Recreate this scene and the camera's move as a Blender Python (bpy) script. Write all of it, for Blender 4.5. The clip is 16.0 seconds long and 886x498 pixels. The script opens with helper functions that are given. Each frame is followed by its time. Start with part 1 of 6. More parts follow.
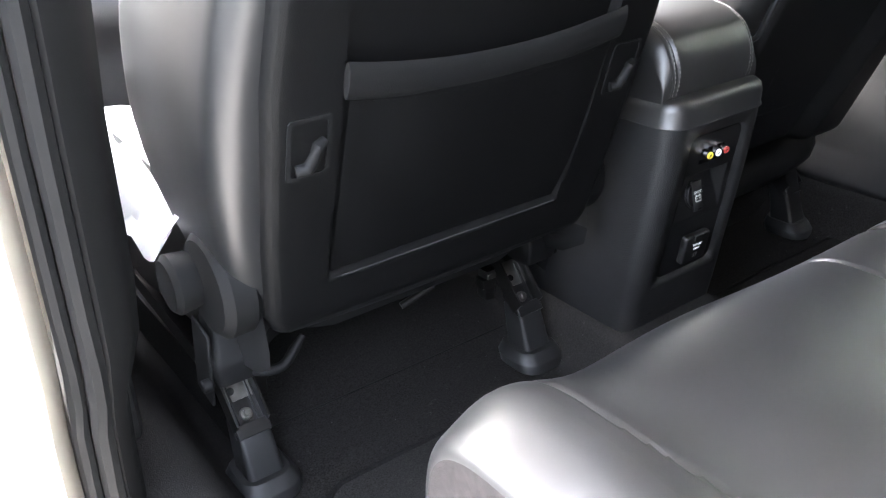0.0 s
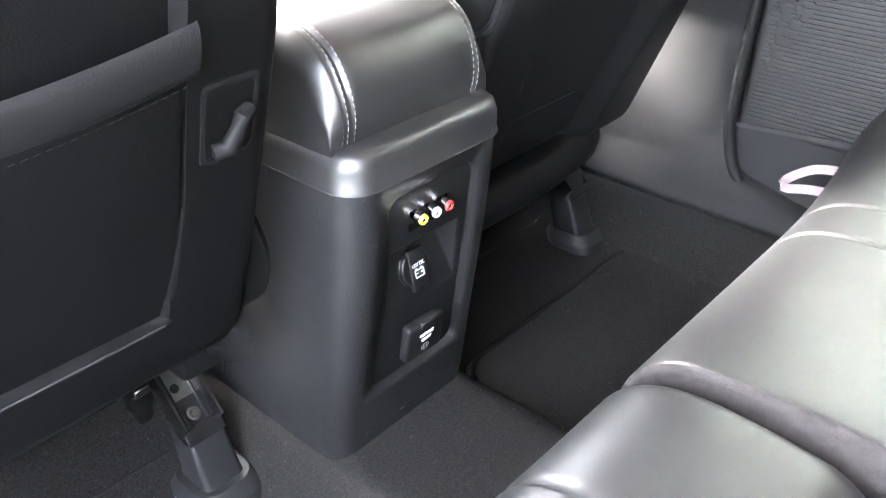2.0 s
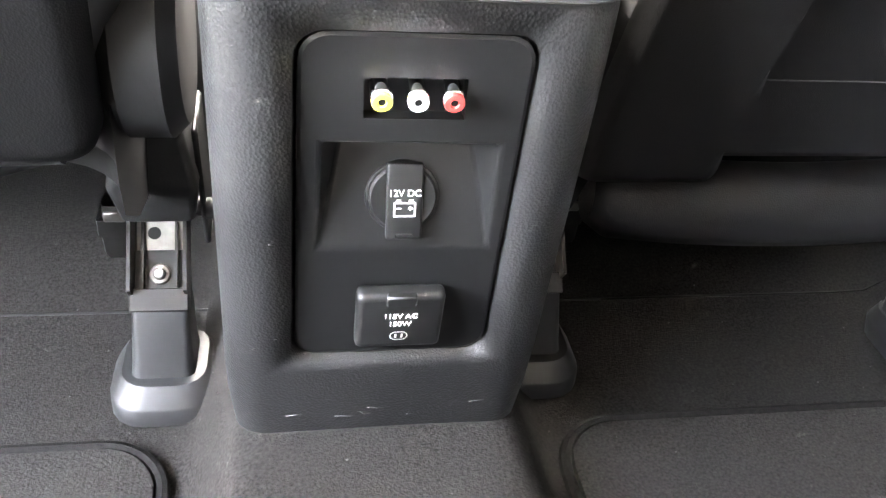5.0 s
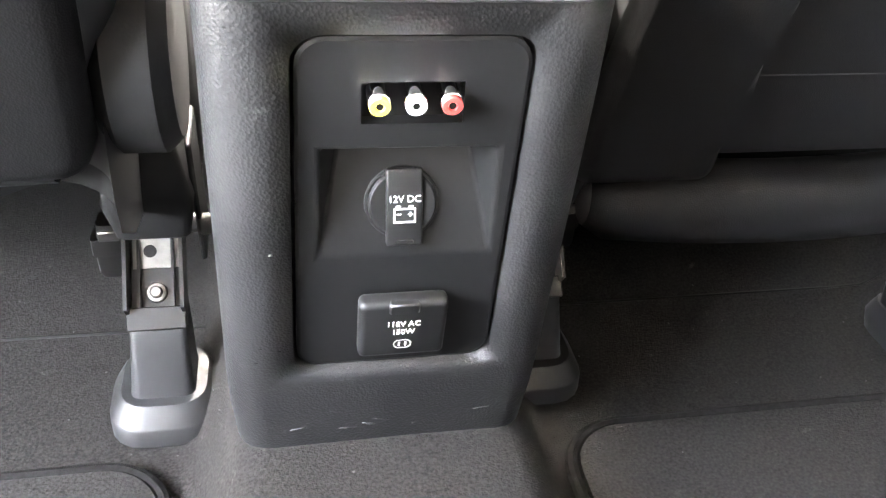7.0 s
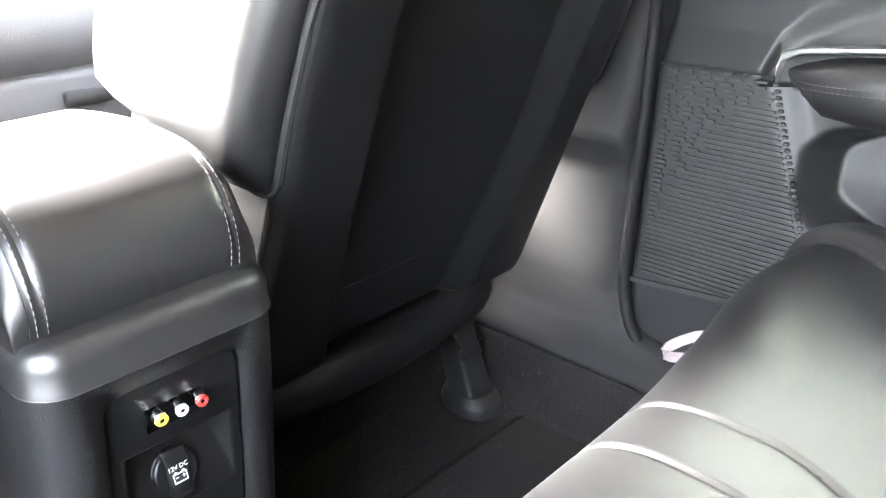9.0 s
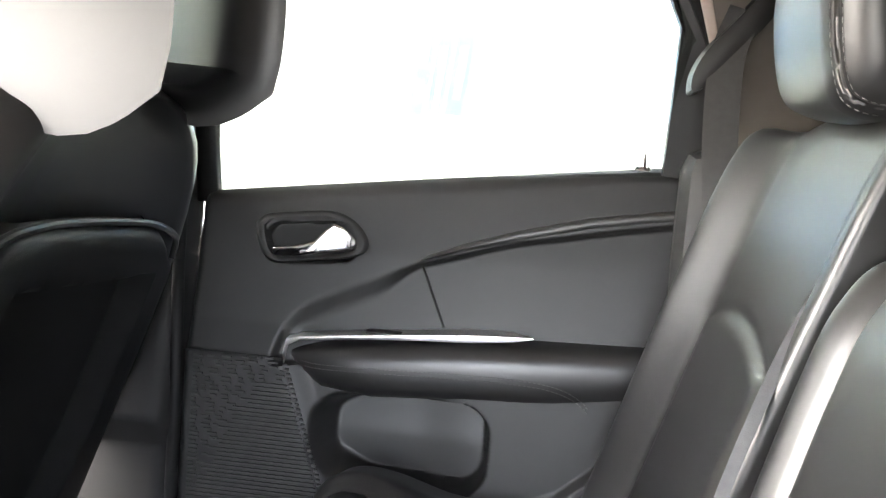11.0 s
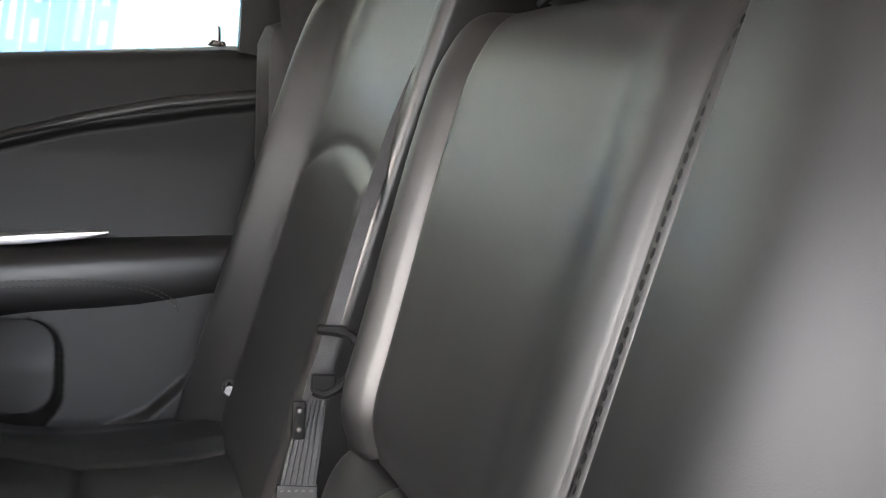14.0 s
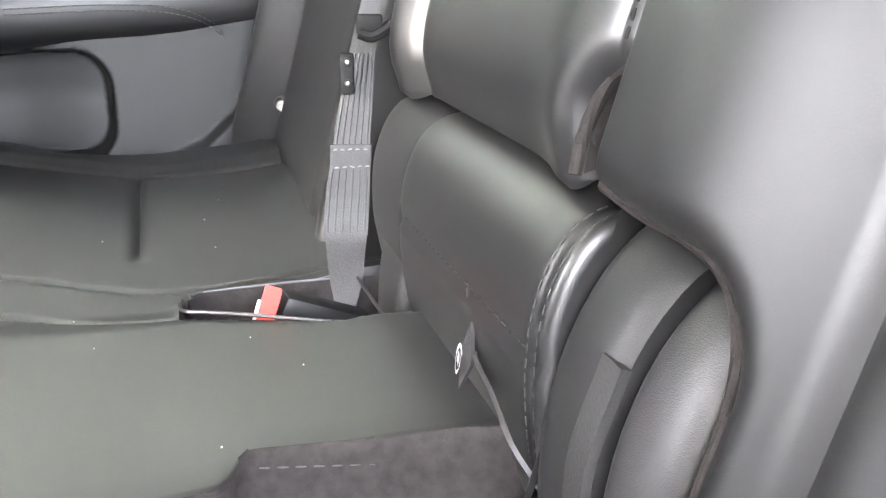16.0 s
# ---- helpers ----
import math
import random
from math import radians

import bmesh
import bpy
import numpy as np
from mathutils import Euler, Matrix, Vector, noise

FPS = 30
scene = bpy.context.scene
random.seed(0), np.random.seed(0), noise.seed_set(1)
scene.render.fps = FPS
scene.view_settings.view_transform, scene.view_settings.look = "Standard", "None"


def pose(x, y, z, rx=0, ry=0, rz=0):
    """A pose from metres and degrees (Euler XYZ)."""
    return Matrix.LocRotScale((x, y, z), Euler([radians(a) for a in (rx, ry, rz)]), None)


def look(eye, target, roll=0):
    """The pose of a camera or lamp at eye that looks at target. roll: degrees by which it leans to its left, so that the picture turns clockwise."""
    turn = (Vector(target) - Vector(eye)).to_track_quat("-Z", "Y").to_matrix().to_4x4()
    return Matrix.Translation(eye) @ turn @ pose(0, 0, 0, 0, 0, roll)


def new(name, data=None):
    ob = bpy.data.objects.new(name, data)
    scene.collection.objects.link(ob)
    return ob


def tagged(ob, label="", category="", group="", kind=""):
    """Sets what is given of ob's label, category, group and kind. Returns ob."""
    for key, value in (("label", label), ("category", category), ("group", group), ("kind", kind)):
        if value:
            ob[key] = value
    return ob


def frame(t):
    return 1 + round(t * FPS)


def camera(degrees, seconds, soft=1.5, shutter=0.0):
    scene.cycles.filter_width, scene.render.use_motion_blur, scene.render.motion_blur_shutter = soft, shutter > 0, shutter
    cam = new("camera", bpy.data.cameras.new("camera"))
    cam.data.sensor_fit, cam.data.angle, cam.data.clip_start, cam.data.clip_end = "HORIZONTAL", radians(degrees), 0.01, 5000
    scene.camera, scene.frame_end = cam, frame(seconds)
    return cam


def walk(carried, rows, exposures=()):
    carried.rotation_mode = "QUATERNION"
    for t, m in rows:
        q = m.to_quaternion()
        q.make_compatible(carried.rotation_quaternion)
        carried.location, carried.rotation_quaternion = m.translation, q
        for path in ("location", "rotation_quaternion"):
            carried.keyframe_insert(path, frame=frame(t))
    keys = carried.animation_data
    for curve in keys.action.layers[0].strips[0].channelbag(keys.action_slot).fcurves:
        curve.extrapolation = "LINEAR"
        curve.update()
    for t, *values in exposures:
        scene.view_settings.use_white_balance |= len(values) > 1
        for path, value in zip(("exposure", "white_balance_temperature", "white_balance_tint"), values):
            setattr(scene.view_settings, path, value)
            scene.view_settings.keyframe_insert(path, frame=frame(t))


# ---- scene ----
cam = camera(55.0, 16.0, soft=1.3)
PATH = [
    (0, (-0.902, -0.624, 0.758), (0.143, 0.823, -0.144), -1.9),
    (0.5, (-0.796, -0.546, 0.761), (0.33, 0.813, -0.18), -1.4),
    (1, (-0.694, -0.484, 0.766), (0.514, 0.78, -0.205), -0.4),
    (1.5, (-0.587, -0.439, 0.74), (0.687, 0.708, -0.29), 0.7),
    (2, (-0.471, -0.431, 0.721), (0.785, 0.716, -0.332), -0.5),
    (2.5, (-0.344, -0.452, 0.728), (0.785, 0.81, -0.336), 1.9),
    (3, (-0.243, -0.424, 0.716), (0.655, 0.913, -0.47), 7.3),
    (3.5, (-0.155, -0.383, 0.681), (0.48, 1.033, -0.581), 7.8),
    (4, (-0.094, -0.365, 0.596), (0.326, 1.135, -0.659), 8.3),
    (4.5, (-0.06, -0.346, 0.546), (0.278, 1.218, -0.653), 7.5),
    (4.7, (-0.055, -0.34, 0.531), (0.283, 1.248, -0.637), 6.8),
    (7, (-0.06, -0.338, 0.522), (0.305, 1.273, -0.605), 4.4),
    (7.5, (-0.07, -0.356, 0.595), (0.397, 1.225, -0.537), 4.1),
    (8, (-0.109, -0.409, 0.704), (0.584, 1.149, -0.341), 4.2),
    (8.5, (-0.185, -0.464, 0.714), (0.809, 1.007, -0.206), 1.2),
    (9, (-0.241, -0.492, 0.711), (1.079, 0.778, -0.093), -1.3),
    (9.5, (-0.287, -0.48, 0.761), (1.276, 0.524, 0.02), -2.8),
    (10, (-0.333, -0.448, 0.84), (1.438, 0.203, 0.176), 0.4),
    (10.2, (-0.344, -0.461, 0.871), (1.463, 0.12, 0.241), 1.1),
    (12.3, (-0.492, -0.464, 0.811), (1.471, -0.845, 0.777), 3.7),
    (12.5, (-0.486, -0.472, 0.797), (1.463, -0.916, 0.732), 3.5),
    (13, (-0.43, -0.474, 0.773), (1.465, -1.111, 0.712), 2.2),
    (13.5, (-0.372, -0.466, 0.739), (1.487, -1.182, 0.57), 2.5),
    (14, (-0.356, -0.454, 0.696), (1.483, -1.193, 0.427), 3.3),
    (14.5, (-0.35, -0.451, 0.655), (1.478, -1.155, 0.252), 3.4),
    (15, (-0.347, -0.455, 0.606), (1.452, -1.112, 0.03), 1.9),
    (15.5, (-0.349, -0.456, 0.583), (1.431, -1.056, -0.103), 1.0),
    (16, (-0.351, -0.463, 0.583), (1.433, -1.048, -0.107), -0.0),
]
EXPOSURE = [(0.0, 5.75, 6350, 12), (0.5, 6.8, 6400, 13), (1.0, 7.42, 6450, 13), (1.5, 7.42, 6450, 13), (2.5, 7.38, 6400, 12), (3.0, 7.42, 6450, 12), (3.5, 7.9, 6700, 12), (4.5, 8.75, 6950, 12), (7.0, 8.85, 7000, 12), (7.5, 9.0, 6900, 12), (8.0, 8.45, 6600, 11), (8.5, 7.8, 6500, 10), (9.0, 7.4, 6500, 11), (10.2, 7.3, 6450, 12), (12.3, 2.7, 6900, 10), (13.2, 3.5, 6800, 12), (14.0, 4.55, 6650, 13), (14.6, 5.3, 6650, 13), (16.0, 6.0, 6550, 13)]
walk(cam, [(t, look(eye, target, roll)) for t, eye, target, roll in PATH], exposures=EXPOSURE)

# ---- daylight: bright hazy sky, soft sun from ahead and above on the driver's side ----
SUN_AZ, SUN_EL = 336.0, 40.0
world = bpy.data.worlds.new("daylight")
scene.world = world
world.use_nodes = True
wn = world.node_tree
sky = wn.nodes.new("ShaderNodeTexSky")
sky.sky_type = 'NISHITA'
sky.sun_disc = False
sky.sun_elevation = radians(SUN_EL)
sky.sun_rotation = radians(SUN_AZ)
sky.air_density, sky.dust_density, sky.ozone_density = 1.0, 4.0, 1.0
wn.nodes["Background"].inputs["Strength"].default_value = 0.15
haze = wn.nodes.new("ShaderNodeHueSaturation")
haze.inputs["Saturation"].default_value = 0.45
wn.links.new(sky.outputs[0], haze.inputs["Color"])
wn.links.new(haze.outputs[0], wn.nodes["Background"].inputs["Color"])
sun_data = bpy.data.lights.new("sun", 'SUN')
sun_data.energy, sun_data.angle, sun_data.color = 1.3, radians(18), (1.0, 0.98, 0.95)
sun_ob = new("sun", sun_data)
_az, _el = radians(SUN_AZ), radians(SUN_EL)
sun_dir = Vector((math.sin(_az) * math.cos(_el), math.cos(_az) * math.cos(_el), math.sin(_el)))
sun_ob.matrix_world = look(sun_dir * 20, (0, 0, 0))

# ---- materials ----
def mat(name, col, rough=0.5, metal=0.0, spec=0.5, vary=0.12, vscale=6.0, bump=0.0, bscale=400.0, bkind="noise", wear=0.0,
        rvary=0.0, coat=0.0, sheen=0.0):
    m = bpy.data.materials.new(name)
    m.use_nodes = True
    nt = m.node_tree
    b = nt.nodes["Principled BSDF"]
    b.inputs["Roughness"].default_value = rough
    b.inputs["Metallic"].default_value = metal
    b.inputs["Specular IOR Level"].default_value = spec
    b.inputs["Coat Weight"].default_value = coat
    b.inputs["Sheen Weight"].default_value = sheen
    tc = nt.nodes.new("ShaderNodeTexCoord")
    n1 = nt.nodes.new("ShaderNodeTexNoise")
    n1.inputs["Scale"].default_value = vscale
    n1.inputs["Detail"].default_value = 6.0
    nt.links.new(tc.outputs["Object"], n1.inputs["Vector"])
    ramp = nt.nodes.new("ShaderNodeMapRange")
    ramp.inputs["From Min"].default_value, ramp.inputs["From Max"].default_value = 0.3, 0.7
    ramp.inputs["To Min"].default_value, ramp.inputs["To Max"].default_value = 1.0 - vary, 1.0 + vary
    nt.links.new(n1.outputs["Fac"], ramp.inputs["Value"])
    mul = nt.nodes.new("ShaderNodeVectorMath")
    mul.operation = 'SCALE'
    mul.inputs[0].default_value = col
    nt.links.new(ramp.outputs[0], mul.inputs["Scale"])
    out = mul.outputs[0]
    if wear > 0:
        n3 = nt.nodes.new("ShaderNodeTexNoise")
        n3.inputs["Scale"].default_value = 55.0
        n3.inputs["Detail"].default_value = 10.0
        n3.inputs["Roughness"].default_value = 0.75
        nt.links.new(tc.outputs["Object"], n3.inputs["Vector"])
        r3 = nt.nodes.new("ShaderNodeMapRange")
        r3.inputs["From Min"].default_value, r3.inputs["From Max"].default_value = 0.62, 0.80
        r3.inputs["To Min"].default_value, r3.inputs["To Max"].default_value = 0.0, wear
        nt.links.new(n3.outputs["Fac"], r3.inputs["Value"])
        mix = nt.nodes.new("ShaderNodeMix")
        mix.data_type = 'RGBA'
        mix.inputs["B"].default_value = (0.32, 0.31, 0.30, 1)
        nt.links.new(r3.outputs[0], mix.inputs["Factor"])
        nt.links.new(out, mix.inputs["A"])
        out = mix.outputs["Result"]
    nt.links.new(out, b.inputs["Base Color"])
    if rvary > 0:
        rr = nt.nodes.new("ShaderNodeMapRange")
        rr.inputs["From Min"].default_value, rr.inputs["From Max"].default_value = 0.3, 0.7
        rr.inputs["To Min"].default_value, rr.inputs["To Max"].default_value = rough - rvary, rough + rvary
        nt.links.new(n1.outputs["Fac"], rr.inputs["Value"])
        nt.links.new(rr.outputs[0], b.inputs["Roughness"])
    if bump > 0:
        if bkind == "cells":
            n2 = nt.nodes.new("ShaderNodeTexVoronoi")
            n2.feature = 'F1'
            src = n2.outputs["Distance"]
        else:
            n2 = nt.nodes.new("ShaderNodeTexNoise")
            n2.inputs["Detail"].default_value = 4.0
            src = n2.outputs["Fac"]
        n2.inputs["Scale"].default_value = bscale
        nt.links.new(tc.outputs["Object"], n2.inputs["Vector"])
        bm_ = nt.nodes.new("ShaderNodeBump")
        bm_.inputs["Strength"].default_value = bump
        bm_.inputs["Distance"].default_value = 0.001
        nt.links.new(src, bm_.inputs["Height"])
        nt.links.new(bm_.outputs["Normal"], b.inputs["Normal"])
    return m


LEATHER = mat("black_leather", (0.010, 0.010, 0.0101), 0.41, spec=0.68, vary=0.10, vscale=9, bump=0.025, bscale=1300, bkind="cells", rvary=0.02)
LEATHER_SMOOTH = mat("smooth_leather_trim", (0.010, 0.0098, 0.0098), 0.42, spec=0.7, vary=0.08, vscale=12, bump=0.03, bscale=1300, bkind="cells", rvary=0.02)
PLASTIC = mat("grained_black_plastic", (0.010, 0.010, 0.0102), 0.44, vary=0.10, vscale=14, bump=0.32, bscale=620, bkind="cells", wear=0.3, rvary=0.07)
PLASTIC_FINE = mat("fine_black_plastic", (0.012, 0.012, 0.0121), 0.48, spec=0.35, vary=0.08, vscale=20, bump=0.12, bscale=1500)
OUTLET = mat("smooth_outlet_plastic", (0.0068, 0.0068, 0.0069), 0.40, spec=0.34, vary=0.08, vscale=20, bump=0.10, bscale=1500)
PLASTIC_GREY = mat("dark_grey_trim_plastic", (0.020, 0.0197, 0.0194), 0.52, vary=0.07, vscale=9, bump=0.20, bscale=900, rvary=0.05)
PILLAR = mat("grey_pillar_plastic", (0.0145, 0.0144, 0.0143), 0.60, spec=0.12, vary=0.06, vscale=7, bump=0.20, bscale=900, rvary=0.05)
PANEL = mat("seat_back_vinyl", (0.0065, 0.0065, 0.0066), 0.52, spec=0.26, vary=0.08, vscale=10, bump=0.15, bscale=800, bkind="cells")
GRAINED = mat("coarse_grained_plastic", (0.022, 0.0215, 0.022), 0.42, spec=0.6, vary=0.2, vscale=40, bump=0.16, bscale=1900, bkind="cells", rvary=0.06)
FABRIC = mat("brown_black_lining", (0.024, 0.0215, 0.0208), 0.9, spec=0.1, vary=0.25, vscale=160, bump=0.5, bscale=900)
CARPET = mat("charcoal_carpet", (0.0140, 0.0133, 0.0127), 0.98, spec=0.03, vary=0.65, vscale=430, bump=0.9, bscale=600, wear=0.24)
MAT_CARPET = mat("charcoal_mat_carpet", (0.0155, 0.0148, 0.0142), 0.98, spec=0.03, vary=0.6, vscale=430, bump=0.9, bscale=560, wear=0.20)
BINDING = mat("mat_binding", (0.007, 0.0068, 0.0066), 0.95, spec=0.08, vary=0.5, vscale=200, bump=0.6, bscale=900)
RUBBER = mat("black_rubber_seal", (0.0055, 0.0055, 0.0055), 0.65, spec=0.16, vary=0.12, vscale=20, bump=0.1, bscale=500)
METAL_DARK = mat("greasy_black_steel", (0.005, 0.0047, 0.0044), 0.34, metal=0.0, spec=0.35, vary=0.3, vscale=60, bump=0.2, bscale=300)
STEEL = mat("zinc_steel", (0.15, 0.145, 0.135), 0.36, metal=1.0, vary=0.2, vscale=80)
RUST = mat("brown_steel", (0.16, 0.10, 0.07), 0.6, metal=0.5, vary=0.4, vscale=120)
CHROME = mat("bright_chrome", (0.80, 0.80, 0.80), 0.12, metal=1.0, vary=0.02)
SILVER = mat("satin_silver_trim", (0.62, 0.61, 0.60), 0.30, metal=0.9, vary=0.05, vscale=30)
HEADLINER = mat("beige_headliner", (0.105, 0.093, 0.080), 0.9, vary=0.06, vscale=30, bump=0.3, bscale=900)
BELT = mat("grey_belt_webbing", (0.018, 0.0177, 0.0174), 0.55, vary=0.2, vscale=120, bump=0.25, bscale=700)
THREAD = mat("light_grey_thread", (0.19, 0.184, 0.178), 0.6, vary=0.15, vscale=300)
THREAD_MID = mat("grey_thread", (0.07, 0.068, 0.066), 0.6, vary=0.15, vscale=300)
THREAD_DARK = mat("dark_grey_thread", (0.014, 0.014, 0.014), 0.6, vary=0.15, vscale=300)
WHITE = mat("white_marking", (0.80, 0.80, 0.78), 0.5, vary=0.03)
YELLOW = mat("yellow_plastic", (0.68, 0.54, 0.06), 0.35, vary=0.05)
JACK_RED = mat("red_jack_plastic", (0.42, 0.035, 0.03), 0.5, vary=0.05)
RED = mat("red_plastic", (0.62, 0.045, 0.035), 0.6, spec=0.25, vary=0.05)
WHITE_PL = mat("white_plastic", (0.78, 0.78, 0.76), 0.35, vary=0.04)
PAINT = mat("beige_body_paint", (0.62, 0.56, 0.46), 0.25, vary=0.03, coat=0.6)
SHEET = mat("white_plastic_sheet", (0.75, 0.75, 0.75), 0.35, vary=0.06, vscale=15, bump=0.5, bscale=25)
DASH = mat("dash_vinyl", (0.050, 0.050, 0.052), 0.5, vary=0.08, vscale=8, bump=0.3, bscale=500, bkind="cells")
LOOP = mat("pinkish_webbing", (0.26, 0.215, 0.215), 0.85, vary=0.2, vscale=90, bump=0.4, bscale=900)
# tone raised above seat_back_vinyl to make up for weak light on the passenger shell
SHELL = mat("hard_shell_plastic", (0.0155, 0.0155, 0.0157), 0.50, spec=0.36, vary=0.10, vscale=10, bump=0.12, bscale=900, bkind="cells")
TRIM_LIT = mat("lit_trim_plastic", (0.36, 0.30, 0.26), 0.55, spec=0.3, vary=0.08, vscale=12, bump=0.1, bscale=700)
BANNER = mat("white_banner_tarp", (0.74, 0.76, 0.70), 0.55, vary=0.05, vscale=2.5, bump=0.3, bscale=6)
BLUE_A = mat("banner_mid_blue", (0.10, 0.26, 0.60), 0.5, vary=0.25, vscale=5)
BLUE_B = mat("banner_dark_blue", (0.05, 0.17, 0.35), 0.5, vary=0.25, vscale=5)
BLUE_C = mat("banner_pale_blue", (0.24, 0.55, 0.80), 0.5, vary=0.2, vscale=5)
ASPHALT = mat("yard_concrete", (0.30, 0.29, 0.27), 0.9, vary=0.2, vscale=3, bump=0.5, bscale=60)

glass_m = bpy.data.materials.new("window_glass")
glass_m.use_nodes = True
_g = glass_m.node_tree
_g.nodes.remove(_g.nodes["Principled BSDF"])
_tr = _g.nodes.new("ShaderNodeBsdfTransparent")
_tr.inputs["Color"].default_value = (0.56, 0.575, 0.55, 1)
_gl = _g.nodes.new("ShaderNodeBsdfGlossy")
_gl.inputs["Roughness"].default_value = 0.02
_fr = _g.nodes.new("ShaderNodeFresnel")
_fr.inputs["IOR"].default_value = 1.45
_mx = _g.nodes.new("ShaderNodeMixShader")
_g.links.new(_fr.outputs[0], _mx.inputs["Fac"])
_g.links.new(_tr.outputs[0], _mx.inputs[1])
_g.links.new(_gl.outputs[0], _mx.inputs[2])
_g.links.new(_mx.outputs[0], _g.nodes["Material Output"].inputs["Surface"])

# dark privacy glass of the luggage bay
tint_m = glass_m.copy()
tint_m.name = "tinted_glass"
for nd in tint_m.node_tree.nodes:
    if nd.type == 'BSDF_TRANSPARENT':
        nd.inputs["Color"].default_value = (0.20, 0.22, 0.21, 1)


# ---- building helpers ----
def thing(name, base, label, category, group="", kind=""):
    ob = new(name)
    ob.empty_display_size = 0.05
    ob.location = base
    return tagged(ob, label, category, group, kind)


def mesh_ob(name, bm, material, smooth=True, sharp=40):
    me = bpy.data.meshes.new(name)
    bmesh.ops.recalc_face_normals(bm, faces=bm.faces[:])
    if smooth:
        for fc in bm.faces:
            fc.smooth = True
        lim = radians(sharp)
        for e in bm.edges:
            if len(e.link_faces) == 2 and e.calc_face_angle(0) > lim:
                e.smooth = False
    bm.to_mesh(me)
    bm.free()
    me.materials.append(material)
    return new(name, me)


def part(name, bm, material, parent=None, label="", smooth=True, sharp=40):
    ob = mesh_ob(name, bm, material, smooth, sharp)
    if parent is not None:
        ob.parent = parent
        if parent.parent is None:
            ob.matrix_parent_inverse = Matrix.Translation(parent.location).inverted()
    if label:
        tagged(ob, label)
    return ob


def box(bm, c, s, bev=0.0, seg=2, rot=None):
    geo = bmesh.ops.create_cube(bm, size=1.0)
    vs = geo["verts"]
    bmesh.ops.scale(bm, vec=Vector(s), verts=vs)
    if bev > 0:
        es = list({e for v in vs for e in v.link_edges})
        r = bmesh.ops.bevel(bm, geom=es, offset=min(bev, min(s) * 0.49), segments=seg, affect='EDGES', profile=0.5)
        vs = list({v for fc in r["faces"] for v in fc.verts} | {v for v in vs if v.is_valid})
    m = Matrix.Translation(c)
    if rot is not None:
        m = m @ Euler([radians(a) for a in rot]).to_matrix().to_4x4()
    bmesh.ops.transform(bm, matrix=m, verts=vs)
    return bm


def B():
    return bmesh.new()


def loft(bm, rings, caps=True, closed=True):
    vr = [[bm.verts.new(p) for p in ring] for ring in rings]
    n = len(vr[0])
    for a, b in zip(vr, vr[1:]):
        for i in range(n if closed else n - 1):
            bm.faces.new((a[i], a[(i + 1) % n], b[(i + 1) % n], b[i]))
    if caps and closed:
        bm.faces.new(vr[0][::-1])
        bm.faces.new(vr[-1])
    return bm


def rrect(w, h, r, n=5, cx=0.0, cy=0.0):
    """Rounded rectangle, anticlockwise: list of (a, b)."""
    r = min(r, w / 2 - 1e-4, h / 2 - 1e-4)
    out = []
    for qx, qy, a0 in ((1, 1, 0), (-1, 1, 90), (-1, -1, 180), (1, -1, 270)):
        for k in range(n + 1):
            a = radians(a0 + 90 * k / n)
            out.append((cx + qx * (w / 2 - r) + r * math.cos(a), cy + qy * (h / 2 - r) + r * math.sin(a)))
    return out


def spline(pts, n):
    """n points, evenly spread, on a smooth curve through pts (any dimension)."""
    p = np.array(pts, float)
    q = np.vstack([2 * p[0] - p[1], p, 2 * p[-1] - p[-2]])
    fine = []
    for i in range(1, len(q) - 2):
        for t in np.linspace(0, 1, 24, endpoint=False):
            a, b, c, d = q[i - 1], q[i], q[i + 1], q[i + 2]
            fine.append(0.5 * (2 * b + (c - a) * t + (2 * a - 5 * b + 4 * c - d) * t * t + (3 * b - a - 3 * c + d) * t ** 3))
    fine.append(p[-1])
    fine = np.array(fine)
    s = np.r_[0, np.cumsum(np.linalg.norm(np.diff(fine, axis=0), axis=1))]
    w = np.linspace(0, s[-1], n)
    return np.stack([np.interp(w, s, fine[:, k]) for k in range(p.shape[1])], 1)


def tube(bm, pts, r, n=8, caps=True):
    pts = [Vector(p) for p in pts]
    rings = []
    up = Vector((0, 0, 1))
    for i, p in enumerate(pts):
        d = (pts[min(i + 1, len(pts) - 1)] - pts[max(i - 1, 0)]).normalized()
        a = d.cross(up)
        if a.length < 1e-3:
            a = d.cross(Vector((1, 0, 0)))
        a.normalize()
        b = d.cross(a).normalized()
        rr = r[i] if isinstance(r, (list, tuple)) else r
        rings.append([p + a * (rr * math.cos(2 * math.pi * k / n)) + b * (rr * math.sin(2 * math.pi * k / n)) for k in range(n)])
    return loft(bm, rings, caps)


def cyl(bm, c, axis, r, h, n=24, r2=None, bev=0.0):
    axis = Vector(axis).normalized()
    q = axis.to_track_quat('Z', 'Y').to_matrix()
    r2 = r if r2 is None else r2
    prof = [(r, -h / 2), (r2, h / 2)] if bev <= 0 else [(r - bev, -h / 2), (r, -h / 2 + bev), (r2, h / 2 - bev), (r2 - bev, h / 2)]
    rings = [[Vector(c) + q @ Vector((rr * math.cos(2 * math.pi * k / n), rr * math.sin(2 * math.pi * k / n), z)) for k in range(n)] for rr, z in prof]
    return loft(bm, rings)


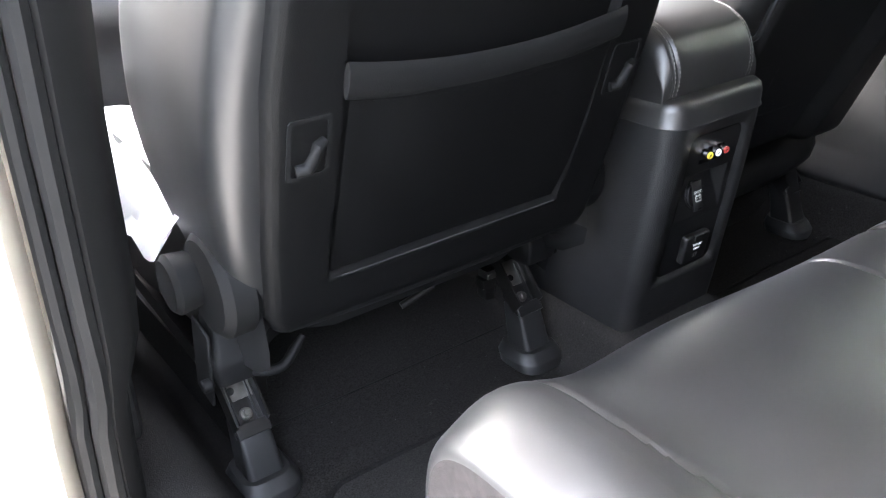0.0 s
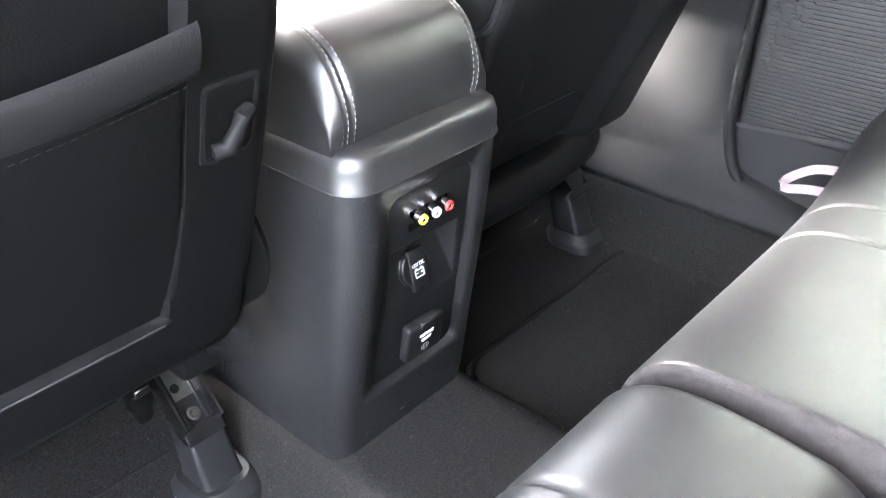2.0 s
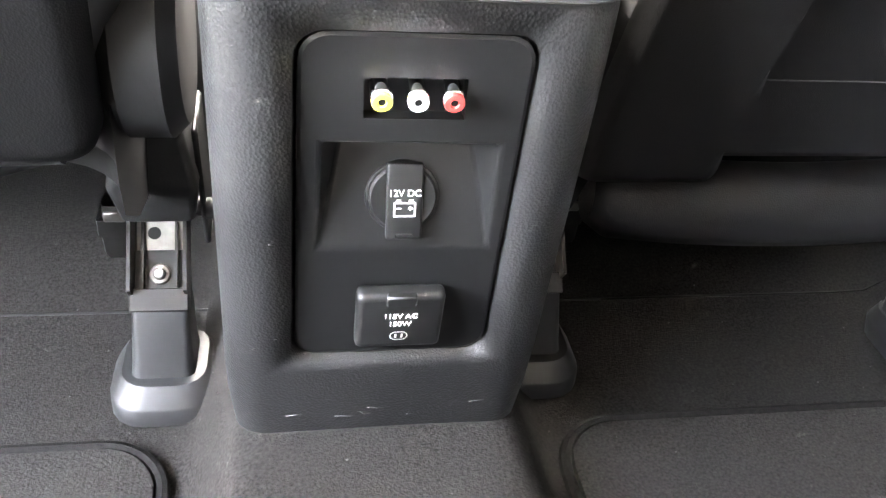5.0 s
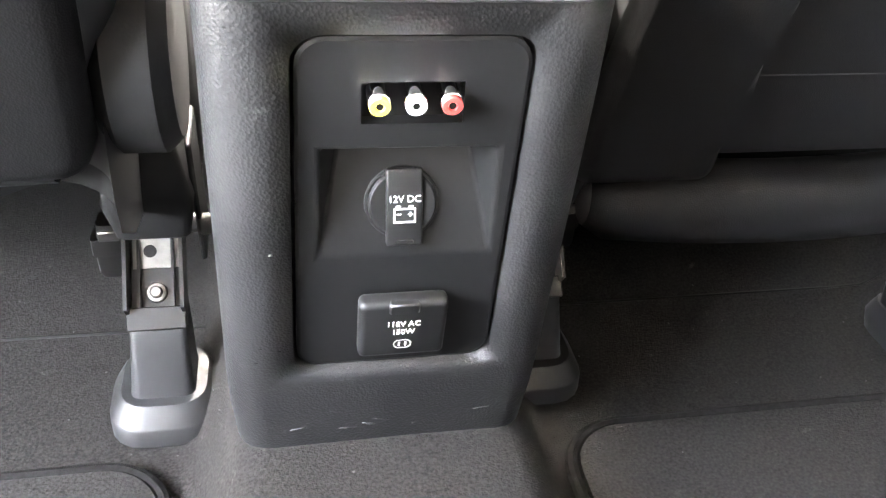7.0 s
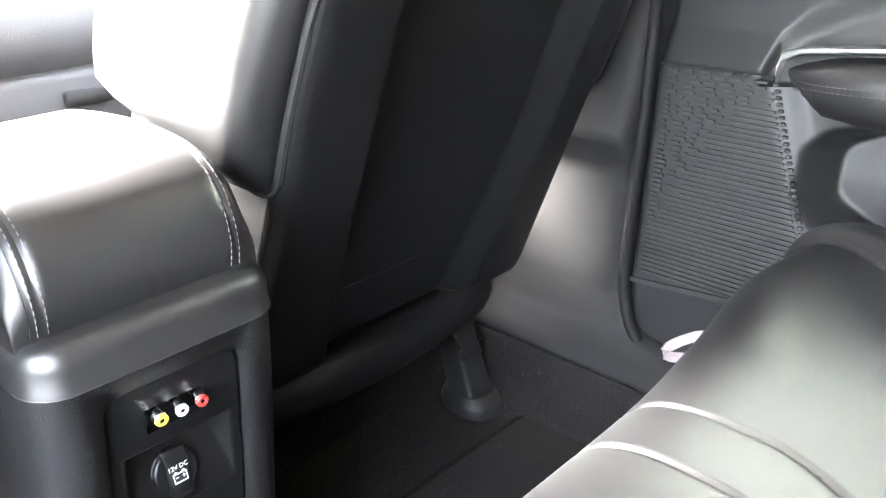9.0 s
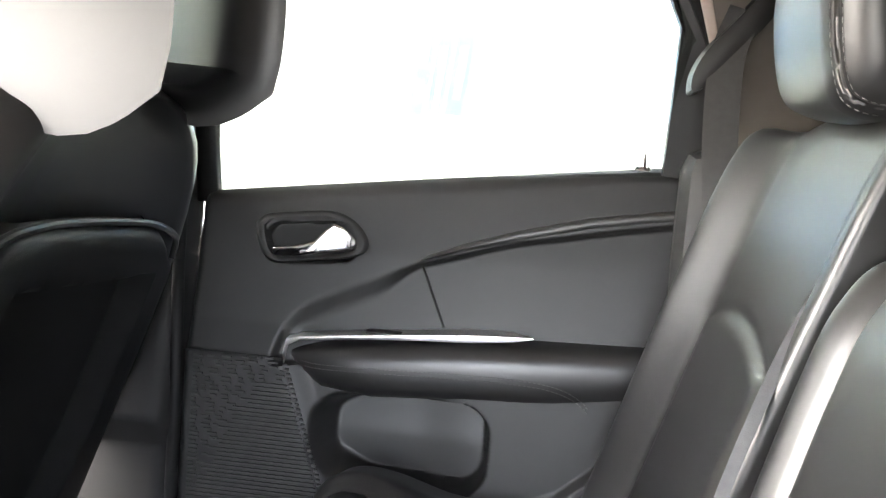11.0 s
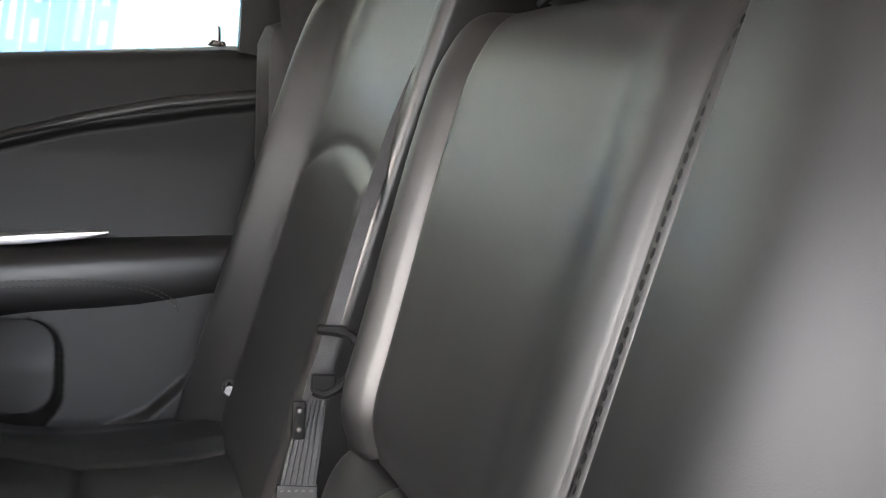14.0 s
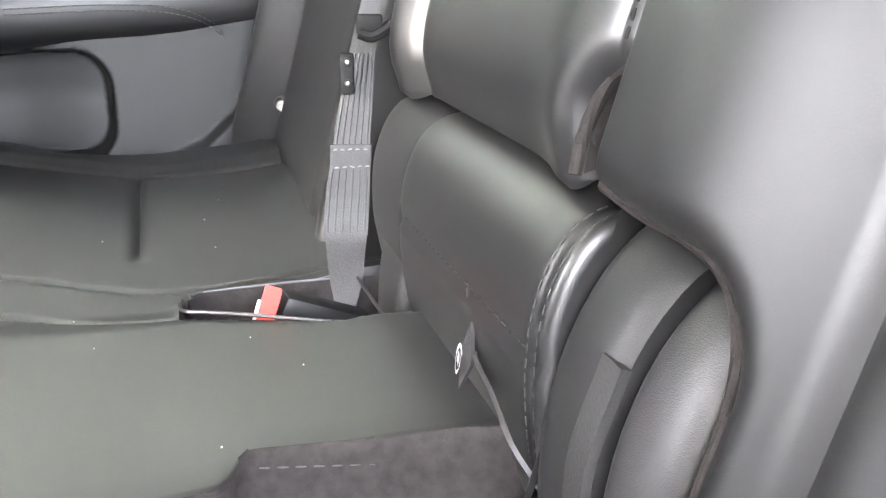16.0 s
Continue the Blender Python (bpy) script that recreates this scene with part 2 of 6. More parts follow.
def ribbon(bm, pts, side, width, thick):
    """A strap of that width across the direction side, through pts."""
    pts = [Vector(p) for p in pts]
    rings = []
    for i, p in enumerate(pts):
        d = (pts[min(i + 1, len(pts) - 1)] - pts[max(i - 1, 0)]).normalized()
        sd = side[i] if isinstance(side, list) else side
        s = (Vector(sd) - d * d.dot(Vector(sd))).normalized()
        nrm = d.cross(s).normalized()
        w = width[i] if isinstance(width, list) else width
        rings.append([p + s * (w / 2) + nrm * (thick / 2), p - s * (w / 2) + nrm * (thick / 2),
                      p - s * (w / 2) - nrm * (thick / 2), p + s * (w / 2) - nrm * (thick / 2)])
    return loft(bm, rings)


def stitches(bm, pts, length=0.004, gap=0.0025, r=0.0007):
    """A row of thread dashes along pts."""
    p = np.array([tuple(q) for q in pts], float)
    s = np.r_[0, np.cumsum(np.linalg.norm(np.diff(p, axis=0), axis=1))]
    at = 0.0
    while at + length < s[-1]:
        ends = [Vector([np.interp(w, s, p[:, k]) for k in range(3)]) for w in (at, at + length / 2, at + length)]
        tube(bm, ends, [r * 0.6, r, r * 0.6], 5)
        at += length + gap
    return bm


def swept(bm, prof, xs, inset, shift=None, flip=1.0, caps=True, axis=0):
    """A closed (y, z) profile carried along x, pushed inwards by inset(u, k, y, z) along its own normal."""
    prof = np.array(prof)
    n = len(prof)
    tang = np.roll(prof, -1, 0) - np.roll(prof, 1, 0)
    tang /= np.linalg.norm(tang, axis=1)[:, None]
    nrm = np.stack([tang[:, 1], -tang[:, 0]], 1) * flip
    rings = []
    for j, x in enumerate(xs):
        u = j / (len(xs) - 1)
        ring = []
        for k in range(n):
            e = inset(x, u, prof[k][0], prof[k][1], nrm[k])
            y, z = prof[k] - nrm[k] * e
            sx = shift(x, y, z) if shift else 0.0
            ring.append(Vector((x + sx, y, z)))
        rings.append(ring)
    return loft(bm, rings, caps)


def round_end(u_dist, r):
    """How far a rounded end of radius r has fallen in at the distance u_dist from it."""
    if u_dist >= r:
        return 0.0
    t = 1 - u_dist / r
    return r * (1 - math.sqrt(max(0.0, 1 - t * t)))


def groove(d, w, depth):
    return depth * math.exp(-(d / w) ** 2)


def edge_xs(a, b, n, r):
    """Stations from a to b, denser in the rounded ends."""
    ends = [0.0, 0.012, 0.05, 0.12, 0.22, 0.36, 0.55, 0.78]
    return [a + r * e for e in ends] + list(np.linspace(a + r, b - r, n)) + [b - r * e for e in reversed(ends)]


def smooth01(t):
    t = max(0.0, min(1.0, t))
    return t * t * (3 - 2 * t)


def text_ob(name, body, size, m, material, parent, depth=0.0004):
    cu = bpy.data.curves.new(name, 'FONT')
    cu.body, cu.size, cu.align_x, cu.align_y, cu.extrude = body, size, 'CENTER', 'CENTER', depth
    tmp = bpy.data.objects.new(name, cu)
    scene.collection.objects.link(tmp)
    dg = bpy.context.evaluated_depsgraph_get()
    me = bpy.data.meshes.new_from_object(tmp.evaluated_get(dg))
    bpy.data.objects.remove(tmp)
    me.transform(m)
    me.materials.clear()
    me.materials.append(material)
    ob = new(name, me)
    ob.parent = parent
    if parent.parent is None:
        ob.matrix_parent_inverse = Matrix.Translation(parent.location).inverted()
    return ob

# ==== the setting: yard, banner, car shell ====
bm = B()
bmesh.ops.create_grid(bm, x_segments=2, y_segments=2, size=900)
bmesh.ops.translate(bm, verts=bm.verts[:], vec=(0, 0, -0.42))
tagged(part("ground", bm, ASPHALT), "pale concrete yard the car stands on", "ground", kind="structure")

# unseen low wall, added to cut the sky light from the driver's side
bm = B()
box(bm, (-2.35, 0.0, 0.17), (0.20, 16.0, 1.18), 0.02)
tagged(part("wall_yard", bm, ASPHALT), "unseen low grey wall added beside the car to cut side light", "wall", kind="structure")

# the printed tarp hung beside the car
bm = B()
for j in range(41):
    y = -2.6 + 5.2 * j / 40
    x = 2.02 + 0.012 * math.sin(j * 1.3) + 0.008 * math.sin(j * 0.45 + 1)
    a, b_ = bm.verts.new((x, y, -0.35)), bm.verts.new((x + 0.01 * math.sin(j * 0.7), y, 2.6))
bm.verts.ensure_lookup_table()
for j in range(40):
    bm.faces.new((bm.verts[2 * j], bm.verts[2 * j + 1], bm.verts[2 * j + 3], bm.verts[2 * j + 2]))
bmesh.ops.solidify(bm, geom=bm.faces[:], thickness=0.004)
banner = part("banner", bm, BANNER)
tagged(banner, "white printed tarpaulin banner hung beside the car", "banner")


def plate(name, y0, y1, z0, z1, material, lean=0.03, holes=()):
    """One printed stroke block on the tarp: a leaning plate with slots."""
    bm = B()
    cuts = sorted({z0, z1, *[h for hole in holes for h in hole]})
    for a, b_ in zip(cuts, cuts[1:]):
        solid = not any(h0 <= (a + b_) / 2 <= h1 for h0, h1 in holes)
        spans = [(y0, y1)] if solid else [(y0, y0 + (y1 - y0) * 0.32), (y1 - (y1 - y0) * 0.32, y1)]
        for s0, s1 in spans:
            la, lb = lean * (a - z0) / 0.25, lean * (b_ - z0) / 0.25
            ring = [Vector((1.994, s0 - la, a)), Vector((1.994, s1 - la, a)), Vector((1.994, s1 - lb, b_)), Vector((1.994, s0 - lb, b_))]
            loft(bm, [ring, [p + Vector((0.003, 0, 0)) for p in ring]])
    return part(name, bm, material, banner, smooth=False)


# blocks of print, from the front of the car to its rear: (start, end, low, high, blue, closed form)
def along(k):
    return 0.285 - 0.00151 * k


for k0, k1, lo, hi, mm, form in (
        (70, 101, 0.0, 0.235, BLUE_A, 1), (105, 135, 0.0, 0.270, BLUE_A, 1), (139, 160, 0.0, 0.235, BLUE_A, 0), (163, 190, 0.0, 0.235, BLUE_C, 2), (194, 214, 0.0, 0.235, BLUE_C, 0),
        (219, 249, 0.0, 0.240, BLUE_B, 2), (254, 283, 0.0, 0.235, BLUE_B, 0), (288, 323, 0.0, 0.300, BLUE_B, 1), (328, 357, 0.0, 0.240, BLUE_A, 1),
        (361, 393, 0.0, 0.245, BLUE_A, 2), (397, 421, 0.0, 0.305, BLUE_A, 3), (425, 458, 0.0, 0.255, BLUE_A, 1), (462, 497, 0.0, 0.260, BLUE_A, 2),
        (506, 513, -0.01, 0.02, BLUE_C, 3), (519, 548, -0.01, 0.17, BLUE_C, 2), (553, 582, -0.01, 0.17, BLUE_C, 1), (588, 640, -0.01, 0.17, BLUE_C, 0), (652, 660, -0.01, 0.02, BLUE_C, 3), (666, 712, -0.01, 0.17, BLUE_C, 0)):
    z0 = 0.790 + 0.00008 * k0
    h = min(hi, 0.235) - lo
    if form == 1:
        hol = ((z0 + lo + 0.045, z0 + lo + h - 0.045),)
    elif form == 2:
        hol = ((z0 + lo + 0.04, z0 + lo + h * 0.42), (z0 + lo + h * 0.58, z0 + lo + h - 0.04))
    elif form == 0:
        hol = ((z0 + lo, z0 + lo + h - 0.045),)
    else:
        hol = ()
    plate("printed_shape", along(k1), along(k0), z0 + lo, z0 + hi, mm, holes=hol)
for k0, k1, z0, z1, mm in ((22, 58, 0.81, 1.02, BLUE_C), (0, 18, 1.05, 1.32, BLUE_A), (62, 84, 1.08, 1.32, BLUE_A),
                           (300, 330, 1.25, 1.45, BLUE_C), (336, 360, 1.27, 1.47, BLUE_A), (270, 292, 1.28, 1.46, BLUE_A)):
    plate("printed_shape", along(k1), along(k0), z0, z1, mm)

# --- floor pan with tunnel and sills ---
def floor_z(x, y):
    ax = abs(x)
    tun = 0.088 * (1 / (1 + math.exp((ax - 0.116) / 0.008)))
    if y > 0.05:
        tun = max(tun, 0.0)
    sill = 0.19 / (1 + math.exp(-((x if x > 0 else ax - 0.096) - 0.566) / 0.012))
    heel = 0.055 / (1 + math.exp(-(y - 0.30) / 0.03)) if ax < 0.60 else 0.0
    rear = 0.16 / (1 + math.exp((y + 0.36) / 0.02))
    return 0.012 + max(tun, heel) + sill * 0.6 + rear


bm = B()
NX, NY = 120, 130
gx = np.linspace(-0.78, 0.70, NX)
gy = np.linspace(-1.9, 1.15, NY)
vs = [[bm.verts.new((x, y, floor_z(x, y) + 0.0015 * noise.noise((x * 9, y * 9, 3)))) for x in gx] for y in gy]
for a, b_ in zip(vs, vs[1:]):
    for i in range(NX - 1):
        bm.faces.new((a[i], a[i + 1], b_[i + 1], b_[i]))
floor = tagged(part("floor", bm, CARPET), "charcoal carpet floor with a raised centre tunnel", "floor", kind="structure")
bm = B()
box(bm, (0, -0.4, -0.06), (1.5, 3.2, 0.05), 0.01)
tagged(part("underbody", bm, RUBBER), "dark steel floor pan under the carpet", "floor pan", kind="structure")

# --- roof and rails ---
bm = B()
rings = []
for y, h in ((0.70, 1.155), (0.45, 1.19), (0.2, 1.205), (-0.6, 1.20), (-1.4, 1.17), (-2.0, 1.10)):
    out = []
    for k in range(17):
        a = math.pi * k / 16
        x = 0.64 * math.cos(a)
        out.append(Vector((x, y, h - 0.14 * (1 - math.sin(a) ** 0.55))))
    rings.append(out)
loft(bm, rings, closed=False)
bmesh.ops.solidify(bm, geom=bm.faces[:], thickness=-0.03)
tagged(part("ceiling", bm, HEADLINER), "beige fabric headliner of the car roof", "headliner", kind="structure")


def side_post(name, pts, w, d, material, label, cat):
    """A pillar: a rounded bar through pts, w along the car and d across it."""
    bm = B()
    rings = []
    for x, y, z, k in pts:
        rings.append([Vector((x + b_, y + a, z)) for a, b_ in rrect(w * k, d, min(w, d) * 0.35, 4)])
    loft(bm, rings)
    return tagged(part(name, bm, material), label, cat, kind="structure")


# passenger-side B-pillar: lower kick trim swells towards the floor
PIL = ((0.112, 0.578, -0.40, 0.62), (0.120, 0.567, -0.40, 0.62), (0.128, 0.566, -0.36, 0.60), (0.140, 0.573, -0.20, 0.54), (0.155, 0.586, -0.10, 0.47), (0.175, 0.600, -0.016, 0.40), (0.215, 0.612, 0.010, 0.32),
       (0.26, 0.616, 0.018, 0.28), (0.34, 0.619, 0.020, 0.24), (0.368, 0.622, 0.020, 0.23), (0.378, 0.621, 0.020, 0.228), (0.415, 0.604, 0.020, 0.225), (0.425, 0.604, 0.020, 0.225), (0.50, 0.636, 0.024, 0.21), (0.636, 0.672, 0.030, 0.20), (0.80, 0.678, 0.024, 0.17), (1.10, 0.61, 0.0, 0.14))
pz = np.array(PIL)
bm = B()
rows = []
for z in np.concatenate([np.linspace(0.112, 0.36, 46), np.linspace(0.364, 0.43, 18), np.linspace(0.445, 1.1, 26)]):
    x, y0, y1 = (float(np.interp(z, pz[:, 0], pz[:, k])) for k in (1, 2, 3))
    row = [bm.verts.new((x + 0.08, y0, z))]
    for u in (0.0, 0.02, 0.06, 0.12, 0.22, 0.35, 0.5, 0.65, 0.78, 0.88, 0.94, 0.98, 1.0):
        d = min(u, 1 - u) * (y1 - y0)
        row.append(bm.verts.new((x + round_end(d, 0.018), y0 + u * (y1 - y0), z)))
    row.append(bm.verts.new((x + 0.08, y1, z)))
    rows.append(row)
for a_, b_ in zip(rows, rows[1:]):
    for i in range(len(a_) - 1):
        bm.faces.new((a_[i], a_[i + 1], b_[i + 1], b_[i]))
tagged(part("pillar_1", bm, PILLAR, sharp=75), "grey plastic pillar trim between the passenger side doors", "pillar trim", kind="structure")

# driver-side B-pillar: trim, seal, painted edge
POST = ((-0.1, 0.0, 0.03), (0.12, 0.0, 0.03), (0.20, 0.0, 0.02), (0.27, 0.001, 0.005), (0.30, 0.010, 0.0), (0.34, 0.022, -0.005), (0.40, 0.026, -0.012), (0.55, 0.026, -0.03), (0.80, 0.040, -0.06), (1.1, 0.12, -0.09))
bm = B()
rings = []
for z, dx, dy in POST:
    rings.append([Vector((-0.751 + dx, 0.19 + dy, z)), Vector((-0.749 + dx, 0.15 + dy, z)), Vector((-0.756 + dx, 0.105 + dy, z)), Vector((-0.768 + dx * 0.6, 0.072 + dy, z)),
                  Vector((-0.782 + dx * 0.3, 0.060 + dy, z)), Vector((-0.800 + dx * 0.2, 0.075 + dy, z)), Vector((-0.800 + dx * 0.2, 0.19 + dy, z))])
loft(bm, rings)
tagged(part("pillar_2", bm, RUBBER, sharp=30), "dark grey plastic pillar trim at the open door", "pillar trim", kind="structure")
bm = B()
for off, r in ((0.0, 0.010), (0.017, 0.008)):
    tube(bm, [(-0.793 - off + dx * 0.2, 0.062 + dy + off * 0.6, z) for z, dx, dy in POST], r, 8)
tagged(part("door_seal", bm, RUBBER), "black rubber weather strip down the door opening", "door seal", kind="structure")
bm = B()
rings = []
for z, dx, dy in POST:
    dx *= 0.15
    rings.append([Vector((-0.818 + dx, 0.085 + dy, z)), Vector((-0.836 + dx, 0.058 + dy, z)), Vector((-0.89 + dx, 0.068 + dy, z)), Vector((-0.91 + dx, 0.11 + dy, z)), Vector((-0.89 + dx, 0.20 + dy, z)), Vector((-0.818 + dx, 0.20 + dy, z))])
loft(bm, rings)
tagged(part("body_side", bm, PAINT), "beige painted body edge beside the open door", "car body", kind="structure")

# other pillars and rails that close the cabin
for sx in (1, -1):
    side_post("windscreen_pillar", [(sx * 0.73, 1.55, 0.70, 1), (sx * 0.68, 1.15, 0.90, 1), (sx * 0.61, 0.70, 1.11, 1)], 0.08, 0.07, PLASTIC_GREY, "grey windscreen pillar trim", "pillar trim")
for sx in (1, -1):
    bm = B()
    rings = []
    for x, y, z in ((0.63, 0.70, 1.08), (0.642, 0.45, 1.09), (0.64, 0.0, 1.10), (0.64, -0.45, 1.098), (0.635, -1.0, 1.09), (0.62, -1.5, 1.05), (0.60, -2.0, 0.98)):
        rings.append([Vector((sx * x + a, y, z + b_)) for a, b_ in rrect(0.08, 0.075, 0.025, 4)])
    loft(bm, rings)
    tagged(part("roof_rail", bm, HEADLINER), "beige fabric roof rail trim above the doors", "roof rail", kind="structure")
# C-pillar on the passenger side with its black window applique and beige upper trim
bm = B()
rings = []
for z, x, y0, y1 in ((0.60, 0.70, -1.05, -0.66), (0.76, 0.715, -1.0, -0.655), (0.90, 0.69, -0.92, -0.660), (1.00, 0.667, -0.84, -0.628), (1.06, 0.655, -0.83, -0.597), (1.12, 0.63, -0.82, -0.560)):
    rings.append([Vector((x + 0.06, y1, z)), Vector((x + 0.01, y1, z)), Vector((x, y1 - 0.015, z)), Vector((x, y0 + 0.015, z)), Vector((x + 0.06, y0, z))])
loft(bm, rings)
tagged(part("pillar_3", bm, HEADLINER), "beige upper pillar trim behind the rear door", "pillar trim", kind="structure")
# edge strip of the pillar trim beside the window frame, painted paler for the window light
bm = B()
loft(bm, [[Vector((x + b_, y + a, z)) for a, b_ in rrect(w, 0.008, min(w, 0.008) * 0.35, 3)] for z, x, y, w in ((0.872, 0.694, -0.668, 0.003), (0.90, 0.684, -0.660, 0.010), (1.00, 0.660, -0.625, 0.014), (1.06, 0.648, -0.594, 0.014), (1.11, 0.632, -0.562, 0.014))])
tagged(part("trim", bm, TRIM_LIT), "narrow edge strip of the pillar trim, coloured paler for window light", "pillar trim", kind="structure")
# quarter panel, luggage side walls, tailgate
for sx in (1, -1):
    bm = B()
    box(bm, (sx * 0.70, -1.30, 0.42), (0.08, 1.35, 0.80), 0.03)
    tagged(part("quarter_panel", bm, PLASTIC_GREY), "dark grey luggage bay side trim", "side trim", kind="structure")
bm = B()
for z0, z1, w in ((0.0, 0.72, 1.36), (1.02, 1.16, 1.2)):
    box(bm, (0, -2.0, (z0 + z1) / 2), (w, 0.07, z1 - z0), 0.02)
for sx in (1, -1):
    box(bm, (sx * 0.60, -2.0, 0.88), (0.12, 0.069, 0.34), 0.02)
tagged(part("tailgate", bm, PLASTIC_GREY), "tailgate with its rear window opening", "tailgate", kind="structure")
# privacy glass of the tailgate and the quarter windows
bm = B()
box(bm, (0, -2.0, 0.87), (1.10, 0.004, 0.32))
tagged(part("rear_window", bm, tint_m, smooth=False), "dark tinted tailgate glass", "window", kind="structure")
for sx in (1, -1):
    for yc, w in ((-1.63, 0.48),):
        bm = B()
        box(bm, (sx * 0.645, yc, 1.03), (0.004, w, 0.13))
        tagged(part("quarter_window", bm, tint_m, smooth=False), "dark tinted quarter window glass", "window", kind="structure")
# driver-side C-pillar and rear door jamb
bm = B()
box(bm, (-0.69, -0.92, 0.55), (0.10, 0.40, 1.10), 0.04)
tagged(part("pillar_4", bm, PLASTIC_GREY), "grey rear pillar at the open rear door", "pillar trim", kind="structure")

# front doors
for sx, nm in ((1, "passenger"), (-1, "driver")):
    bm = B()
    dx = 0.0 if sx > 0 else -0.05
    box(bm, (sx * 0.72 + dx, 0.72, 0.34), (0.10, 1.04 if sx > 0 else 1.0, 0.76), 0.03)
    box(bm, (sx * 0.655 + dx, 0.62, 0.50), (0.07, 0.62, 0.06), 0.025)
    tagged(part("front_door", bm, PLASTIC_GREY), "dark grey front door lining with an armrest", "car door", kind="structure")

# upper luggage trim with quarter windows
for sx in (1, -1):
    bm = B()
    for y0, y1, z0, z1 in ((-0.80, -2.0, 0.78, 0.975), (-0.80, -2.0, 1.085, 1.16), (-0.80, -1.40, 0.96, 1.09), (-1.86, -2.0, 0.96, 1.09)):
        box(bm, (sx * 0.645, (y0 + y1) / 2, (z0 + z1) / 2), (0.05, y0 - y1, z1 - z0), 0.012)
    tagged(part("quarter_trim", bm, HEADLINER), "beige upper luggage bay trim round the quarter windows", "side trim", kind="structure")
    bm = B()
    for y0, y1 in ((-1.40, -1.86),):
        ring = [Vector((sx * 0.617, (y0 + y1) / 2 + a, 1.03 + b_)) for a, b_ in rrect(y0 - y1 + 0.02, 0.125, 0.03, 5)]
        ring2 = [Vector((sx * 0.617, (y0 + y1) / 2 + a, 1.03 + b_)) for a, b_ in rrect(y0 - y1 - 0.02, 0.085, 0.02, 5)]
        loft(bm, [ring, ring2, [p + Vector((sx * 0.03, 0, 0)) for p in ring2]], caps=False)
    tagged(part("window_rubber", bm, RUBBER), "black rubber rim of the quarter windows", "window rim", kind="structure")
bm = B()
rings = [[Vector((0.618 - d, -1.25 + a, 0.97 + b_)) for a, b_ in rrect(w, h, 0.03, 6)] for d, w, h in ((0.0, 0.17, 0.12), (0.012, 0.16, 0.11), (0.014, 0.13, 0.08), (0.0, 0.12, 0.07))]
loft(bm, rings)
tagged(part("belt_guide", bm, HEADLINER), "beige moulded belt guide on the luggage trim", "belt guide", kind="structure")
# small square clip on the roof lining
bm = B()
box(bm, (0.598, -0.645, 1.02), (0.01, 0.03, 0.022), 0.003)
tagged(part("trim_cap", bm, HEADLINER), "small square beige cap on the roof trim", "trim cap")

# ==== dashboard ====
dash = thing("dashboard", (0, 1.0, 0.05), "dark vinyl dashboard with glovebox and vents", "dashboard")
bm = B()
prof = spline([(1.05, 0.10), (1.00, 0.26), (0.99, 0.40), (0.95, 0.46), (0.965, 0.56), (1.02, 0.64), (1.20, 0.70), (1.40, 0.70), (1.45, 0.40), (1.3, 0.08), (1.05, 0.10)], 60)[:-1]
swept(bm, prof, edge_xs(-0.70, 0.70, 20, 0.05), lambda x, u, y, z, n: round_end(min(x + 0.70, 0.70 - x), 0.05))
part("body", bm, DASH, dash)
bm = B()
box(bm, (0.42, 0.985, 0.34), (0.44, 0.05, 0.17), 0.02, 3)
gb = part("glovebox_lid", bm, DASH, dash)
bm = B()
box(bm, (0.40, 0.952, 0.375), (0.11, 0.02, 0.028), 0.008)
part("handle", bm, PLASTIC_FINE, gb)
for vx in (0.10, -0.12, 0.60):
    bm = B()
    box(bm, (vx, 0.945, 0.515), (0.15, 0.05, 0.075), 0.015, 3)
    v = part("vent", bm, PLASTIC_FINE, dash)
    for k in range(4):
        bm = B()
        box(bm, (vx, 0.921, 0.49 + k * 0.016), (0.125, 0.012, 0.003), 0.001)
        part("slat", bm, PLASTIC_GREY, v)
bm = B()
box(bm, (-0.01, 0.94, 0.40), (0.20, 0.05, 0.12), 0.012, 3)
part("centre_panel", bm, PLASTIC_FINE, dash)

# ==== centre console ====
console = thing("centre_console", (0, 0.25, 0.10), "black plastic centre console with a padded leather armrest", "console")


def con_rear(z):
    return float(np.interp(z, (0.06, 0.104, 0.18, 0.30, 0.36, 0.42, 0.46), (0.052, 0.049, 0.038, 0.0175, 0.009, 0.003, 0.001)))


def con_half(z):
    return float(np.interp(z, (0.06, 0.10, 0.14, 0.20, 0.30, 0.42, 0.46), (0.093, 0.097, 0.100, 0.0985, 0.0965, 0.0945, 0.094)))


# rear face opening for the outlet panel: outline in (x, z)
def bezel_ring(grow, n=5, dz=0.0):
    pts = []
    top, bot = 0.389 + grow, 0.1750 - grow
    for qx, qz, hw in ((1, 1, 0.053), (-1, 1, 0.053), (-1, -1, 0.0565), (1, -1, 0.0565)):
        r = 0.013 + grow * 0.6
        for k in range(n + 1):
            a0 = {(1, 1): 0, (-1, 1): 90, (-1, -1): 180, (1, -1): 270}[(qx, qz)]
            a = radians(a0 + 90 * k / n)
            pts.append((0.001 + qx * (hw + grow - r) + r * math.cos(a), (top if qz > 0 else bot) - qz * r + r * math.sin(a)))
    return pts


def on_face(x, z, depth=0.0):
    """A point on the console's rear face, pushed in (forwards) by depth; the face is square to its own lean."""
    return Vector((x, con_rear(z) + depth, z))


